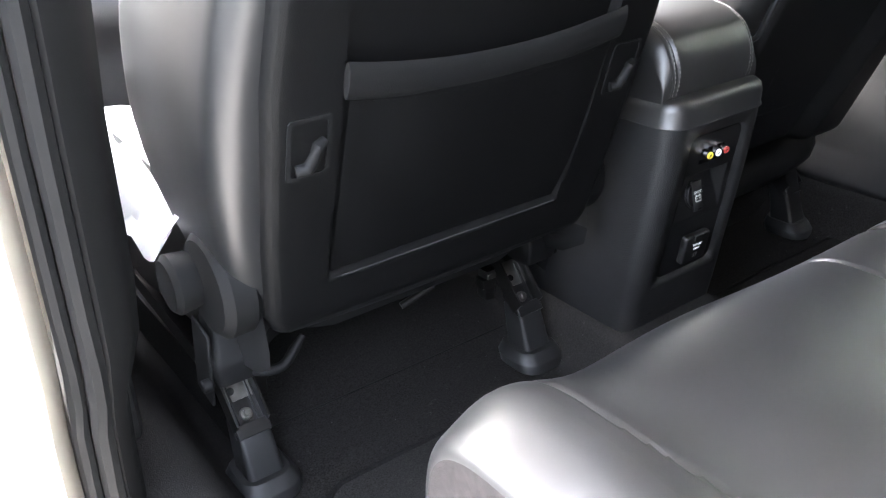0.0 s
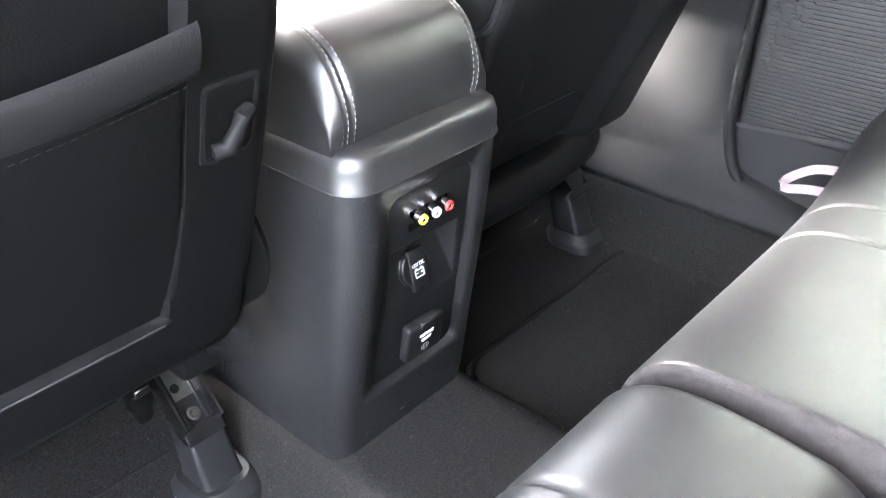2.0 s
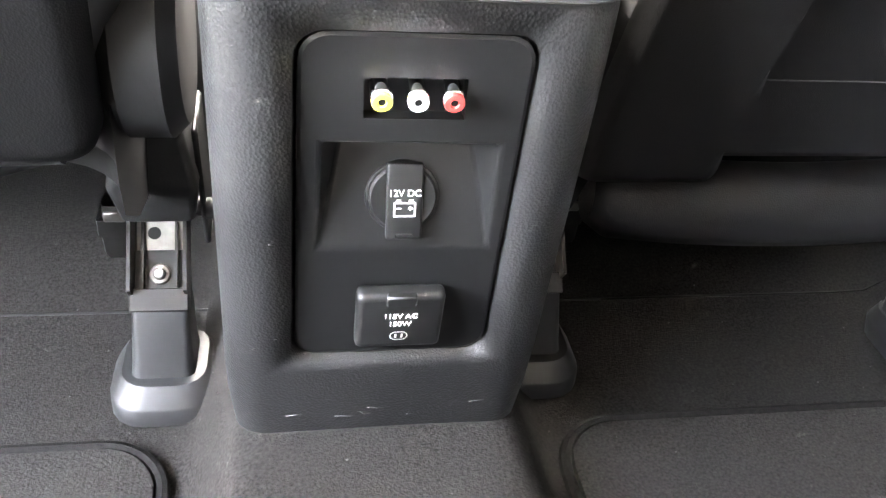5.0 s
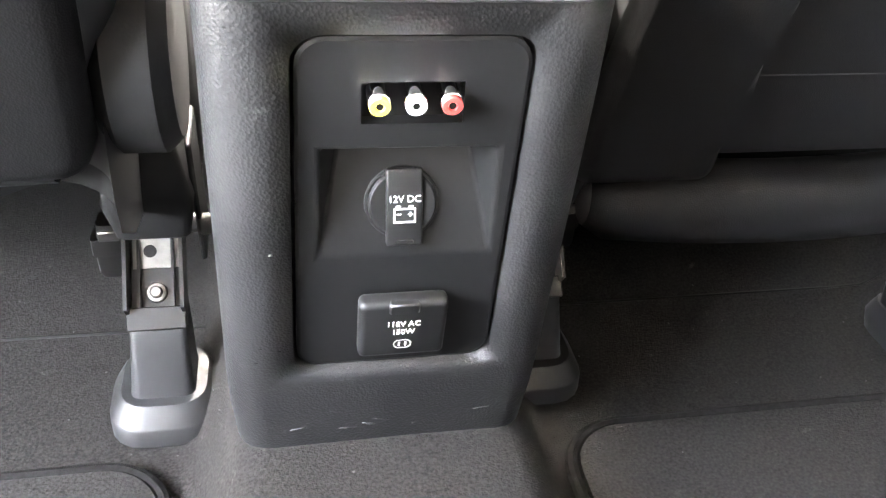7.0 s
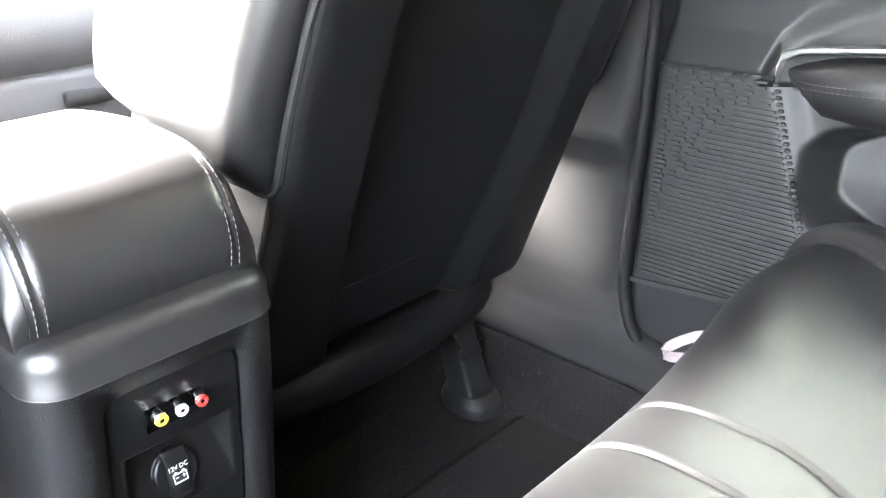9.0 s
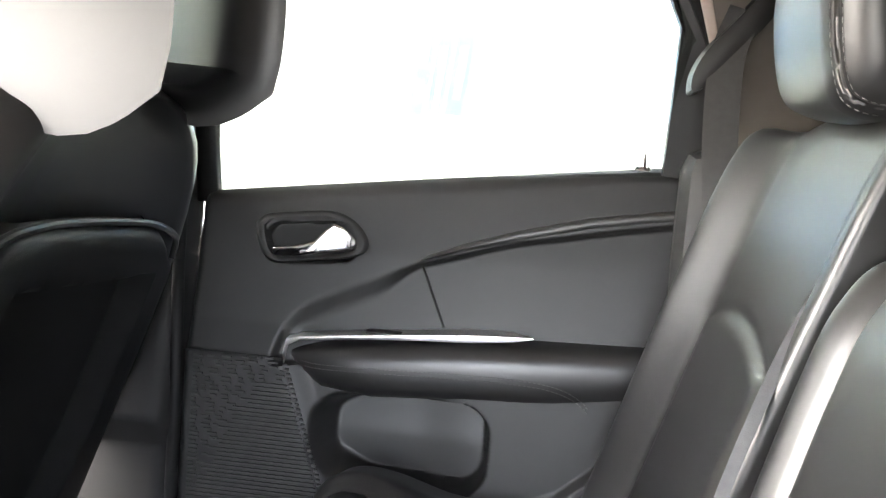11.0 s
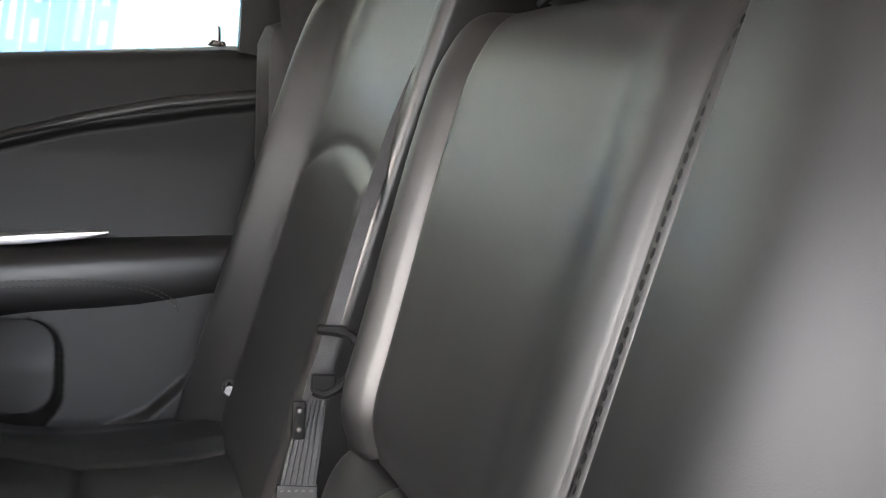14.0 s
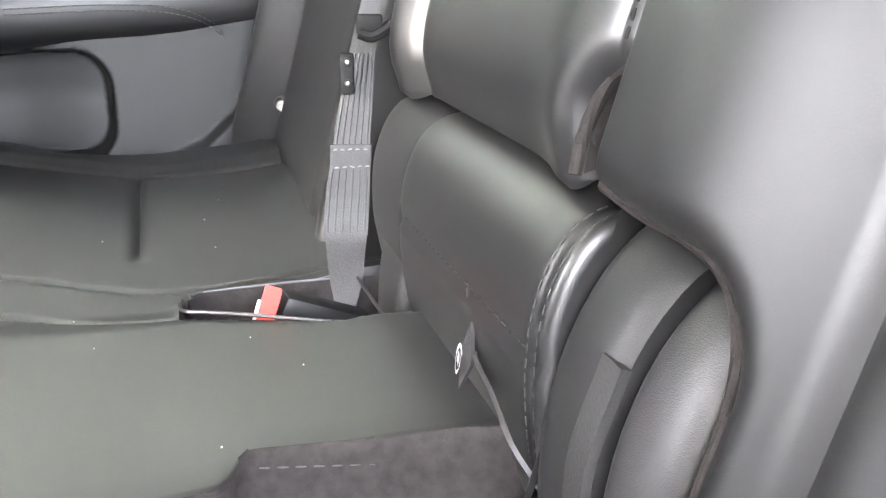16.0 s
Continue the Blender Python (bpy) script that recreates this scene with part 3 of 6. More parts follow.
bm = B()
rings = []
for z in (0.06, 0.07, 0.10, 0.13, 0.16, 0.19, 0.23, 0.27, 0.31, 0.35, 0.385, 0.41, 0.426):
    y0, hw = con_rear(z), con_half(z)
    y1 = 0.62
    ring = []
    for x, y in rrect(2 * hw, y1 - y0, 0.024, 7, 0, (y0 + y1) / 2):
        if y < y0 + 0.03:
            y += 0.004 * (x / hw) ** 2
        ring.append(Vector((x, y, z)))
    rings.append(ring)
loft(bm, rings)
body = part("body", bm, PLASTIC, console, sharp=50)
# the recess is a true hollow: cut it from the body
cut = B()
front = [Vector((x, con_rear(z) - 0.03, z)) for x, z in bezel_ring(0.004)]
mid = [Vector((x, con_rear(z) + 0.001, z)) for x, z in bezel_ring(0.003)]
back = [Vector((x, con_rear(z) + 0.070, z)) for x, z in bezel_ring(0.0)]
loft(cut, [front, mid, back])
cutter = mesh_ob("cutter", cut, PLASTIC)
bo = body.modifiers.new("cut", 'BOOLEAN')
bo.object, bo.operation, bo.solver = cutter, 'DIFFERENCE', 'EXACT'
dg = bpy.context.evaluated_depsgraph_get()
me = bpy.data.meshes.new_from_object(body.evaluated_get(dg))
body.modifiers.clear()
body.data = me
bpy.data.objects.remove(cutter)

# outlet panel: a plate with a slot for the jacks and a scoop whose floor leans back
SC_LO, SC_HI, SC_D = 0.2575, 0.3300, 0.034


def cut_away(ob, bm):
    cutter = mesh_ob("cutter", bm, PLASTIC)
    bo = ob.modifiers.new("cut", 'BOOLEAN')
    bo.object, bo.operation, bo.solver = cutter, 'DIFFERENCE', 'EXACT'
    me = bpy.data.meshes.new_from_object(ob.evaluated_get(bpy.context.evaluated_depsgraph_get()))
    ob.modifiers.clear()
    ob.data = me
    bpy.data.objects.remove(cutter)


bm = B()
loft(bm, [[on_face(x, z, d) for x, z in bezel_ring(g)] for g, d in ((-0.0012, 0.0060), (0.0006, 0.0068), (0.0006, 0.062))])
panel = part("outlet_panel", bm, OUTLET, console, "smooth black outlet panel", sharp=30)
bm = B()
front_ = [(-0.0430, SC_HI + 0.001), (0.0470, SC_HI), (0.0500, SC_LO), (-0.0440, SC_LO)]
v0 = [bm.verts.new(on_face(x, z, -0.004)) for x, z in front_]
v1 = [bm.verts.new(on_face(x, z, 0.006)) for x, z in front_]
v2 = [bm.verts.new(on_face(x, z, SC_D)) for x, z in ((-0.0310, SC_HI), (0.0345, SC_HI - 0.001))]
bm.faces.new(v0)
for k in range(4):
    bm.faces.new((v0[k], v0[(k + 1) % 4], v1[(k + 1) % 4], v1[k]))
for fc in ((v1[0], v1[1], v2[1], v2[0]), (v1[2], v1[3], v2[0], v2[1]), (v1[3], v1[0], v2[0]), (v1[1], v1[2], v2[1])):
    bm.faces.new(fc)
cut_away(panel, bm)
bm = bmesh.new()
bm.from_mesh(panel.data)
rim = [e for e in bm.edges if len(e.link_faces) == 2 and e.calc_face_angle(0) > 0.3 and all(0.25 < v.co.z < 0.34 and -0.047 < v.co.x < 0.053 for v in e.verts)]
bmesh.ops.bevel(bm, geom=rim, offset=0.0022, segments=3, affect='EDGES', profile=0.5)
for fc in bm.faces:
    fc.smooth = fc.calc_area() < 0.00012
bm.to_mesh(panel.data)
bm.free()
bm = B()
ring_ = [(-0.0225, 0.3450), (0.0255, 0.3450), (0.0248, 0.3672), (-0.0232, 0.3672)]
loft(bm, [[on_face(x, z, d) for x, z in ring_] for d in (-0.004, 0.0165)])
cut_away(panel, bm)
FN = Vector((0, -1, -0.16)).normalized()      # out of the rear face
FU = Vector((0, -0.16, 1)).normalized()
for x, mm, lab in ((-0.0155, YELLOW, "yellow audio jack"), (0.001, WHITE_PL, "white audio jack"), (0.0175, JACK_RED, "red audio jack")):
    c = on_face(x, 0.3605, 0.004)
    bm = B()
    n = 24
    q = FN.to_track_quat('Z', 'Y').to_matrix()
    rings = [[c + q @ Vector((r * math.cos(2 * math.pi * k / n), r * math.sin(2 * math.pi * k / n), h)) for k in range(n)]
             for r, h in ((0.0052, -0.009), (0.0052, 0.004), (0.0047, 0.0045), (0.0047, 0.0055), (0.0043, 0.006), (0.0036, 0.006), (0.0034, 0.002))]
    loft(bm, rings)
    jack = part("audio_jack", bm, CHROME, panel, lab)
    bm = B()
    rings = [[c + q @ Vector((r * math.cos(2 * math.pi * k / n), r * math.sin(2 * math.pi * k / n), h)) for k in range(n)]
             for r, h in ((0.0049, 0.0040), (0.0049, 0.0062), (0.0045, 0.0068), (0.0024, 0.0068), (0.0018, 0.0060), (0.0016, 0.001))]
    loft(bm, rings)
    bmesh.ops.translate(bm, verts=bm.verts[:], vec=FN * 0.0008)
    part("coloured_insert", bm, mm, panel)
    bm = B()
    cyl(bm, c + FN * 0.0062, FN, 0.0017, 0.0014, 12)
    part("centre_hole", bm, RUBBER, panel)
# 12 volt socket cover, square to the scoop's floor
def scoop_floor(x, z):
    return on_face(x, z, 0.006 + (SC_D - 0.006) * (z - SC_LO) / (SC_HI - SC_LO))


def frame_at(c0, up, nrm, dx, du, out):
    m3 = Matrix((Vector((1, 0, 0)), up, nrm)).transposed().to_4x4()
    return Matrix.Translation(c0 + Vector((dx, 0, 0)) + up * du + nrm * out) @ m3


U2 = (scoop_floor(0, SC_HI) - scoop_floor(0, SC_LO)).normalized()
N2 = Vector((1, 0, 0)).cross(U2).normalized()
c = scoop_floor(0.0012, 0.2905)
bm = B()
cyl(bm, c + N2 * -0.004, N2, 0.0200, 0.012, 48, 0.0198, 0.0006)
part("socket_rim", bm, OUTLET, panel)
bm = B()
cyl(bm, c + N2 * 0.0005, N2, 0.0184, 0.008, 48, 0.0180, 0.0012)
cap = part("socket_cap", bm, OUTLET, panel, "round black socket cap")
bm = B()
box(bm, (0, 0, 0), (0.0192, 0.0420, 0.0050), 0.0014, 3)
bmesh.ops.transform(bm, matrix=frame_at(c, U2, N2, 0.0006, -0.0015, 0.0040), verts=bm.verts[:])
part("pull_tab", bm, OUTLET, panel)
bm = B()
box(bm, (0, 0, 0), (0.0095, 0.0022, 0.0012), 0.0004, 1)
bmesh.ops.transform(bm, matrix=frame_at(c, U2, N2, 0.0006, -0.0200, 0.0066), verts=bm.verts[:])
part("tab_notch", bm, RUBBER, panel)
text_ob("marking_text", "12V DC", 0.0052, frame_at(c, U2, N2, 0.0006, 0.0034, 0.0065), WHITE, panel, 0.0002)
bm = B()
for bx, bz, w, h in ((0, 0.0036, 0.0115, 0.0008), (0, -0.0036, 0.0115, 0.0008), (-0.0054, 0, 0.0008, 0.0078), (0.0054, 0, 0.0008, 0.0078),
                     (-0.0033, 0.0047, 0.0024, 0.0014), (0.0033, 0.0047, 0.0024, 0.0014), (-0.003, 0.0006, 0.0024, 0.0006), (0.003, 0.0006, 0.0024, 0.0006), (0.003, 0.0006, 0.0006, 0.0024)):
    n0 = len(bm.verts)
    box(bm, (0, 0, 0), (w, h, 0.0004))
    bm.verts.ensure_lookup_table()
    bmesh.ops.transform(bm, matrix=frame_at(c, U2, N2, 0.0006 + bx, bz - 0.0054, 0.0066), verts=bm.verts[n0:])
part("battery_symbol", bm, WHITE, panel, smooth=False)
mrot = Matrix((Vector((1, 0, 0)), FU, FN)).transposed().to_4x4()


def on_cover(c0, dx, du, out):
    return Matrix.Translation(c0 + Vector((dx, 0, 0)) + FU * du + FN * out) @ mrot


# mains outlet flap
c2 = on_face(0.003, 0.2145, 0.004)
bm = B()
box(bm, (0, 0, 0), (0.050, 0.0445, 0.012), 0.004, 3)
bmesh.ops.transform(bm, matrix=Matrix.Translation(c2 + FN * 0.005) @ mrot, verts=bm.verts[:])
part("outlet_flap", bm, OUTLET, panel, "square black outlet flap")
bm = B()
box(bm, (0, 0, 0), (0.017, 0.008, 0.005), 0.001, 1)
bmesh.ops.transform(bm, matrix=Matrix.Translation(c2 + FN * 0.0095 + FU * 0.0185) @ mrot, verts=bm.verts[:])
part("flap_hinge", bm, OUTLET, panel)
text_ob("marking_text", "115V AC", 0.0052, on_cover(c2, 0, 0.0065, 0.0112), WHITE, panel)
text_ob("marking_text", "150W", 0.0052, on_cover(c2, 0, 0.0000, 0.0112), WHITE, panel)
bm = B()
out_, in_ = rrect(0.0105, 0.0074, 0.0036, 5), rrect(0.0090, 0.0059, 0.0029, 5)
mm_ = on_cover(c2, 0, -0.0105, 0.0111)
va = [bm.verts.new(mm_ @ Vector((a, b_, 0))) for a, b_ in out_]
vb = [bm.verts.new(mm_ @ Vector((a, b_, 0))) for a, b_ in in_]
for i in range(len(va)):
    j = (i + 1) % len(va)
    bm.faces.new((va[i], va[j], vb[j], vb[i]))
for sx in (-0.0018, 0.0018):
    qv = [bm.verts.new(mm_ @ Vector((sx + a, b_, 0))) for a, b_ in ((-0.0006, -0.0018), (0.0006, -0.0018), (0.0006, 0.0018), (-0.0006, 0.0018))]
    bm.faces.new(qv)
bmesh.ops.solidify(bm, geom=bm.faces[:], thickness=0.0003)
part("outlet_symbol", bm, WHITE, panel, smooth=False)

# scuffs along the lower edge of the rear face
rs = random.Random(12)
bm = B()
for k in range(12):
    z = rs.choice((rs.uniform(0.108, 0.125), rs.uniform(0.108, 0.125), rs.uniform(0.13, 0.30)))
    x = rs.choice((-1, 1)) * rs.uniform(0.066, 0.080) if z > 0.13 else rs.uniform(-0.085, 0.07)
    ln = rs.uniform(0.0015, 0.003) if z > 0.13 else rs.uniform(0.003, 0.012)
    p0 = on_face(x, z, 0.004 * (x / 0.098) ** 2 + 0.0002)
    box(bm, p0, (ln, 0.0007, rs.uniform(0.0004, 0.0010)), 0.0003, 1, rot=(0, rs.uniform(-14, 14), 0))
tagged(part("scuff_mark", bm, PLASTIC_GREY, console, "pale scuff marks along the lower edge"), kind="stuff")

# padded trim collar under the armrest
bm = B()
rings = []
for z, g in ((0.407, -0.003), (0.407, 0.0012), (0.4082, 0.0030), (0.4100, 0.0030), (0.412, 0.0018), (0.428, 0.0012), (0.438, -0.002), (0.4425, -0.008), (0.443, -0.03)):
    y0, hw = con_rear(z) - g, con_half(z) + g
    ring = []
    for x, y in rrect(2 * hw, 0.66 - y0, 0.026 + g, 7, 0, (y0 + 0.66) / 2):
        if y < y0 + 0.03:
            y += 0.004 * (x / hw) ** 2
        ring.append(Vector((x, y, z)))
    rings.append(ring)
loft(bm, rings)
part("collar", bm, LEATHER_SMOOTH, console, "padded leather collar")
# paler tube stands in for the highlight along the collar's lower lip
bm = B()
hw_, y0_ = con_half(0.408) + 0.0026, con_rear(0.408) - 0.0026
edge_pts = [Vector((x, y + (0.004 * (x / hw_) ** 2 if y < y0_ + 0.03 else 0), 0.4086)) for x, y in rrect(2 * hw_, 0.66 - y0_, 0.028, 7, 0, (y0_ + 0.66) / 2)]
tube(bm, edge_pts + edge_pts[:1], 0.0008, 6)
part("collar_edge", bm, PLASTIC_GREY, console, "thin pale line for the highlight on the collar's lower edge")
# armrest lid
def arm_prof():
    return spline([(0.030, 0.438), (0.024, 0.466), (0.030, 0.495), (0.048, 0.518), (0.085, 0.533), (0.15, 0.537), (0.25, 0.529), (0.31, 0.514), (0.338, 0.492), (0.346, 0.465), (0.340, 0.438)], 64)
ap = arm_prof()
prof = np.vstack([ap, [(0.2, 0.434)]])
AW = 0.0925
bm = B()
def arm_inset(x, u, y, z, n):
    e = round_end(AW - abs(x), 0.028)
    e += groove(abs(x) - 0.0725, 0.0022, 0.0028) + groove(abs(x) - 0.0785, 0.0014, 0.0012)
    return e * smooth01((z - 0.4365) / 0.062)
xs_ = sorted(set(edge_xs(-AW, AW, 20, 0.028) + [s * (0.0725 + d) for s in (1, -1) for d in (-0.004, -0.0022, 0, 0.0022, 0.004, 0.006, 0.008)]))
swept(bm, prof, xs_, arm_inset, flip=-1.0)
part("armrest", bm, LEATHER_SMOOTH, console, "padded leather armrest lid", sharp=60)
for sx in (-1, 1):
    for off in (-0.0028, 0.0042, 0.0085) if sx < 0 else (-0.0035, 0.0035):
        bm = B()
        pts = []
        for y, z in ap[1:-1]:
            x = sx * (0.0725 + (off if sx < 0 else off))
            k = np.argmin(np.abs(ap[:, 0] - y) + np.abs(ap[:, 1] - z))
            t = ap[min(k + 1, len(ap) - 1)] - ap[max(k - 1, 0)]
            t = t / np.linalg.norm(t)
            nn = np.array([-t[1], t[0]])
            e = (round_end(AW - abs(x), 0.028) + groove(abs(x) - 0.0725, 0.0022, 0.0028)) * smooth01((z - 0.4365) / 0.062) - 0.0003
            pts.append((x, y - nn[0] * e, z - nn[1] * e))
        stitches(bm, pts, 0.0036, 0.0022, 0.00042)
        part("stitching", bm, THREAD if off in (-0.0028, 0.0042, -0.0035, 0.0035) else THREAD_DARK, console, "pale grey thread")


# ==== front seats ====
def front_seat(cx, plane, sgn, pocket, label, base, zin=0.338, rails=(-0.225, 0.225), zbot=0.275, recess=(0.166, 0.166, 0.006, 0.006, 0.010), stand=0.088, wide=1.0):
    """Back panel side towards the rear. plane(z): y of the back panel; sgn: +1 where the console is on +x of the seat."""
    seat = thing("front_seat", base, label, "car seat", "front seats")
    dyz = plane(0.5) - plane(0.4)
    n2 = np.array([1.0, -dyz / 0.1]); n2 /= np.linalg.norm(n2)     # forward normal (y, z)

    def P(x, z, fwd=0.0):
        return Vector((x, plane(z) + n2[0] * fwd, z + n2[1] * fwd))
    # leather backrest: stations up the back, cross-section in (x, forward)
    bm = B()
    rings = []
    for z, hw, th, off in ((0.235, 0.225, 0.10, 0.035), (0.30, 0.248, 0.13, 0.018), (0.36, 0.268, 0.15, 0.012), (0.445, 0.280, 0.165, 0.010), (0.468, 0.281, 0.165, 0.010), (0.50, 0.282, 0.165, 0.010), (0.56, 0.282, 0.165, 0.010), (0.66, 0.268, 0.15, 0.010),
                           (0.74, 0.238, 0.135, 0.010), (0.79, 0.205, 0.115, 0.012), (0.825, 0.155, 0.09, 0.022), (0.84, 0.09, 0.06, 0.035)):
        ring = []
        outline = rrect(2 * hw, th, 0.035, 6)
        outline[21:21] = [(-(hw - 0.045), -th / 2), (-(hw - 0.085), -th / 2), (hw - 0.085, -th / 2), (hw - 0.045, -th / 2)]
        for k_, (a, b_) in enumerate(outline):
            f = b_ + th / 2 + off
            if not pocket and k_ in (22, 23):
                f += 0.030
            if not pocket and z < 0.46:
                a *= 0.74 if a * sgn > 0 else 0.70
            a *= 1.01 if b_ > 0 else (0.93 if a * sgn > 0 else 0.99)
            inner = a * sgn > 0
            bol = (0.042 if inner else 0.06) * max(0, (abs(a) - 0.13) / 0.15) ** 1.3 if b_ > 0 else 0.0
            ring.append(P(cx + a, z, f + bol))
        rings.append(ring)
    loft(bm, rings)
    ob = part("backrest", bm, LEATHER, seat, sharp=70)
    sub = ob.modifiers.new("soft", 'SUBSURF'); sub.levels = sub.render_levels = 1
    # hard back shell with a sunk middle
    bm = B()
    nx, nz = 72, 72
    def half(z):
        return wide * float(np.interp(z, (zbot - 0.015, zbot + 0.025, 0.40, 0.56, 0.64, 0.685, 0.715, 0.735), (0.212 if pocket else 0.236, 0.228 if pocket else 0.242, 0.236 if pocket else 0.242, 0.240, 0.234, 0.218, 0.190, 0.150)))
    rec_l, rec_r, wall_l, wall_r, rec_d = recess

    def shell_d(x, z, hw):
        """How far the shell lies in front of its plane: sunk middle, rounded rims."""
        ax = abs(x)
        d = 0.0
        low = max(0.0, 0.45 - z) / 0.15
        tl = (x + rec_l + (0.002 if pocket else -0.012) * low) / wall_l
        tr = (rec_r - (0.020 if pocket else 0.026) * low - x) / wall_r
        tz = min((z - zin) / 0.006 if pocket else 1.0, (0.668 - 0.10 * (x if not pocket else 0.0) - z) / 0.008)
        s_ = max(0, min(1, tl)) * max(0, min(1, tr)) * max(0, min(1, tz))
        d += rec_d * s_
        e = hw - ax
        d += round_end(max(0.0, e), 0.018) * 0.9
        d += round_end(max(0.0, z - zbot), 0.02) * 0.6 + round_end(max(0.0, 0.735 - z), 0.03) * 0.8
        return d
    def sag(x, z):
        """The top of the plain shell slopes down towards the door."""
        return 0.0 if pocket else float(np.interp(x, (-0.16, -0.074, 0.022, 0.135, 0.217), (0.002, 0.006, 0.017, 0.036, 0.060))) * smooth01((z - 0.62) / 0.10)
    grid = []
    zs = sorted(set(list(np.linspace(zbot, 0.735, nz)) + [zin + k for k in (-0.001, 0.001, 0.003, 0.0055, 0.007)] + [0.660, 0.663, 0.667, 0.670]))
    for z in zs:
        hw = half(z)
        row = []
        us = sorted(list(np.linspace(-1, 1, nx)) + [s * k for s in (1, -1) for k in (0.995, 0.985, 0.97, 0.95)] + [-(rec_l - wall_l * k) / hw for k in (0, 0.5, 1)] + [(rec_r - wall_r * k) / hw for k in (0, 0.5, 1)])
        for u in us:
            x = u * hw
            row.append(bm.verts.new(P(cx + x, z - sag(x, z), shell_d(x, z, hw) - 0.004)))
        grid.append(row)
    for a, b_ in zip(grid, grid[1:]):
        for i in range(len(a) - 1):
            bm.faces.new((a[i], a[i + 1], b_[i + 1], b_[i]))
    bmesh.ops.solidify(bm, geom=bm.faces[:], thickness=0.006)
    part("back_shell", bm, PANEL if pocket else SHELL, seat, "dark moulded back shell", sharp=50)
    if not pocket:
        bm = B()
        rim = [(-half(z) + 0.002, z) for z in (0.475, 0.52, 0.57, 0.62, 0.66)] + [(-0.199, 0.690), (-0.184, 0.715), (-0.160, 0.729), (-0.125, 0.733), (-0.074, 0.731), (0.022, 0.719), (0.12, 0.702), (0.18, 0.684), (0.208, 0.668), (0.218, 0.645)]
        path = [P(cx + x, z, 0.006) for x, z in rim]
        nose = [P(cx - half(0.46) + dx, z, f) for dx, z, f in ((-0.016, 0.495, 0.066), (-0.013, 0.474, 0.044), (-0.005, 0.464, 0.022))]
        tube(bm, [tuple(p) for p in spline(nose + path, 110)], 0.0042, 8)
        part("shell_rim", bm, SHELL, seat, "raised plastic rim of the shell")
        # plastic flank below the bolster
        bm = B()
        rings = []
        for z, w in ((zbot + 0.005, 0.030), (0.30, 0.032), (0.40, 0.034), (0.448, 0.030), (0.462, 0.020)):
            x1 = cx - half(z) + 0.022
            rings.append([P(x1 + a, z, 0.125 + b_) for a, b_ in rrect(w, 0.24, 0.012, 4)])
        loft(bm, rings)
        part("side_flank", bm, RUBBER, seat, "dark plastic flank below the bolster")
        # soft roll below the shell and the flap of trim above it
        bm = B()
        tube(bm, [tuple(p) for p in spline([(cx - 0.19, 0.214, 0.182), (cx - 0.10, 0.205, 0.178), (cx, 0.202, 0.177), (cx + 0.10, 0.205, 0.181), (cx + 0.165, 0.212, 0.188), (cx + 0.185, 0.230, 0.192)], 24)], [0.024] + [0.035] * 22 + [0.016], 14)
        part("lower_roll", bm, PANEL, seat, "soft trim roll under the shell")
    # lower lip of the shell
    if pocket:
        bm = B()
        tube(bm, [P(cx + x, zbot - 0.004 + 0.006 * (abs(x) / 0.2) ** 2, 0.02) for x in np.linspace(-0.20, 0.20, 12)], 0.014, 10)
        part("lower_edge", bm, PLASTIC_FINE, seat)
    # headrest and posts
    bm = B()
    prof = spline([(-0.045, -0.075), (-0.05, 0.0), (-0.04, 0.08), (0.0, 0.105), (0.045, 0.08), (0.055, 0.0), (0.045, -0.075), (0.0, -0.095), (-0.045, -0.075)], 40)[:-1]
    yc, zc = plane(0.95) + 0.06, 0.955
    swept(bm, [(yc + a, zc + b_) for a, b_ in prof], edge_xs(cx - 0.135, cx + 0.135, 10, 0.05), lambda x, u, y, z, n: round_end(0.135 - abs(x - cx), 0.05) * 0.9, flip=1.0)
    part("headrest", bm, LEATHER, seat)
    for s in (-1, 1):
        bm = B()
        tube(bm, [(cx + s * 0.065, plane(0.82) + 0.07, 0.80), (cx + s * 0.065, plane(0.9) + 0.07, 0.93)], 0.006, 10)
        part("headrest_post", bm, CHROME, seat)
    # seat cushion
    bm = B()
    y0 = plane(0.30) + (0.06 if pocket else 0.10)
    zb = 0.232 if cx < 0 else 0.20
    cw = 0.232 if pocket else 0.200
    prof = spline([(y0, zb), (y0, 0.30), (y0 + 0.10, 0.325), (y0 + 0.35, 0.345), (y0 + 0.46, 0.33), (y0 + 0.49, 0.27), (y0 + 0.45, 0.19), (y0, zb)], 60)[:-1]
    swept(bm, prof, edge_xs(cx - cw, cx + cw, 14, 0.05), lambda x, u, y, z, n: round_end(cw - abs(x - cx), 0.05) - (0.03 * max(0, (abs(x - cx) - 0.13) / 0.1) if n[1] > 0.5 else 0), flip=1.0)
    pan = bm.copy()
    low_face = lambda fc: fc.calc_center_median().z < 0.262
    bmesh.ops.delete(bm, geom=[fc for fc in bm.faces if low_face(fc)], context='FACES')
    bmesh.ops.delete(pan, geom=[fc for fc in pan.faces if not low_face(fc)], context='FACES')
    part("cushion", bm, LEATHER, seat)
    part("cushion_base", pan, RUBBER, seat, "matt black seat base")
    # mostly hidden inboard side piece, added to block light between seat and console
    bm = B()
    box(bm, (cx + sgn * 0.2465, y0 + 0.335, 0.250), (0.026, 0.35, 0.18), 0.010, 3)
    part("side_shield", bm, PLASTIC_FINE, seat)
    # block added under the cushion to stop light from the front footwell
    bm = B()
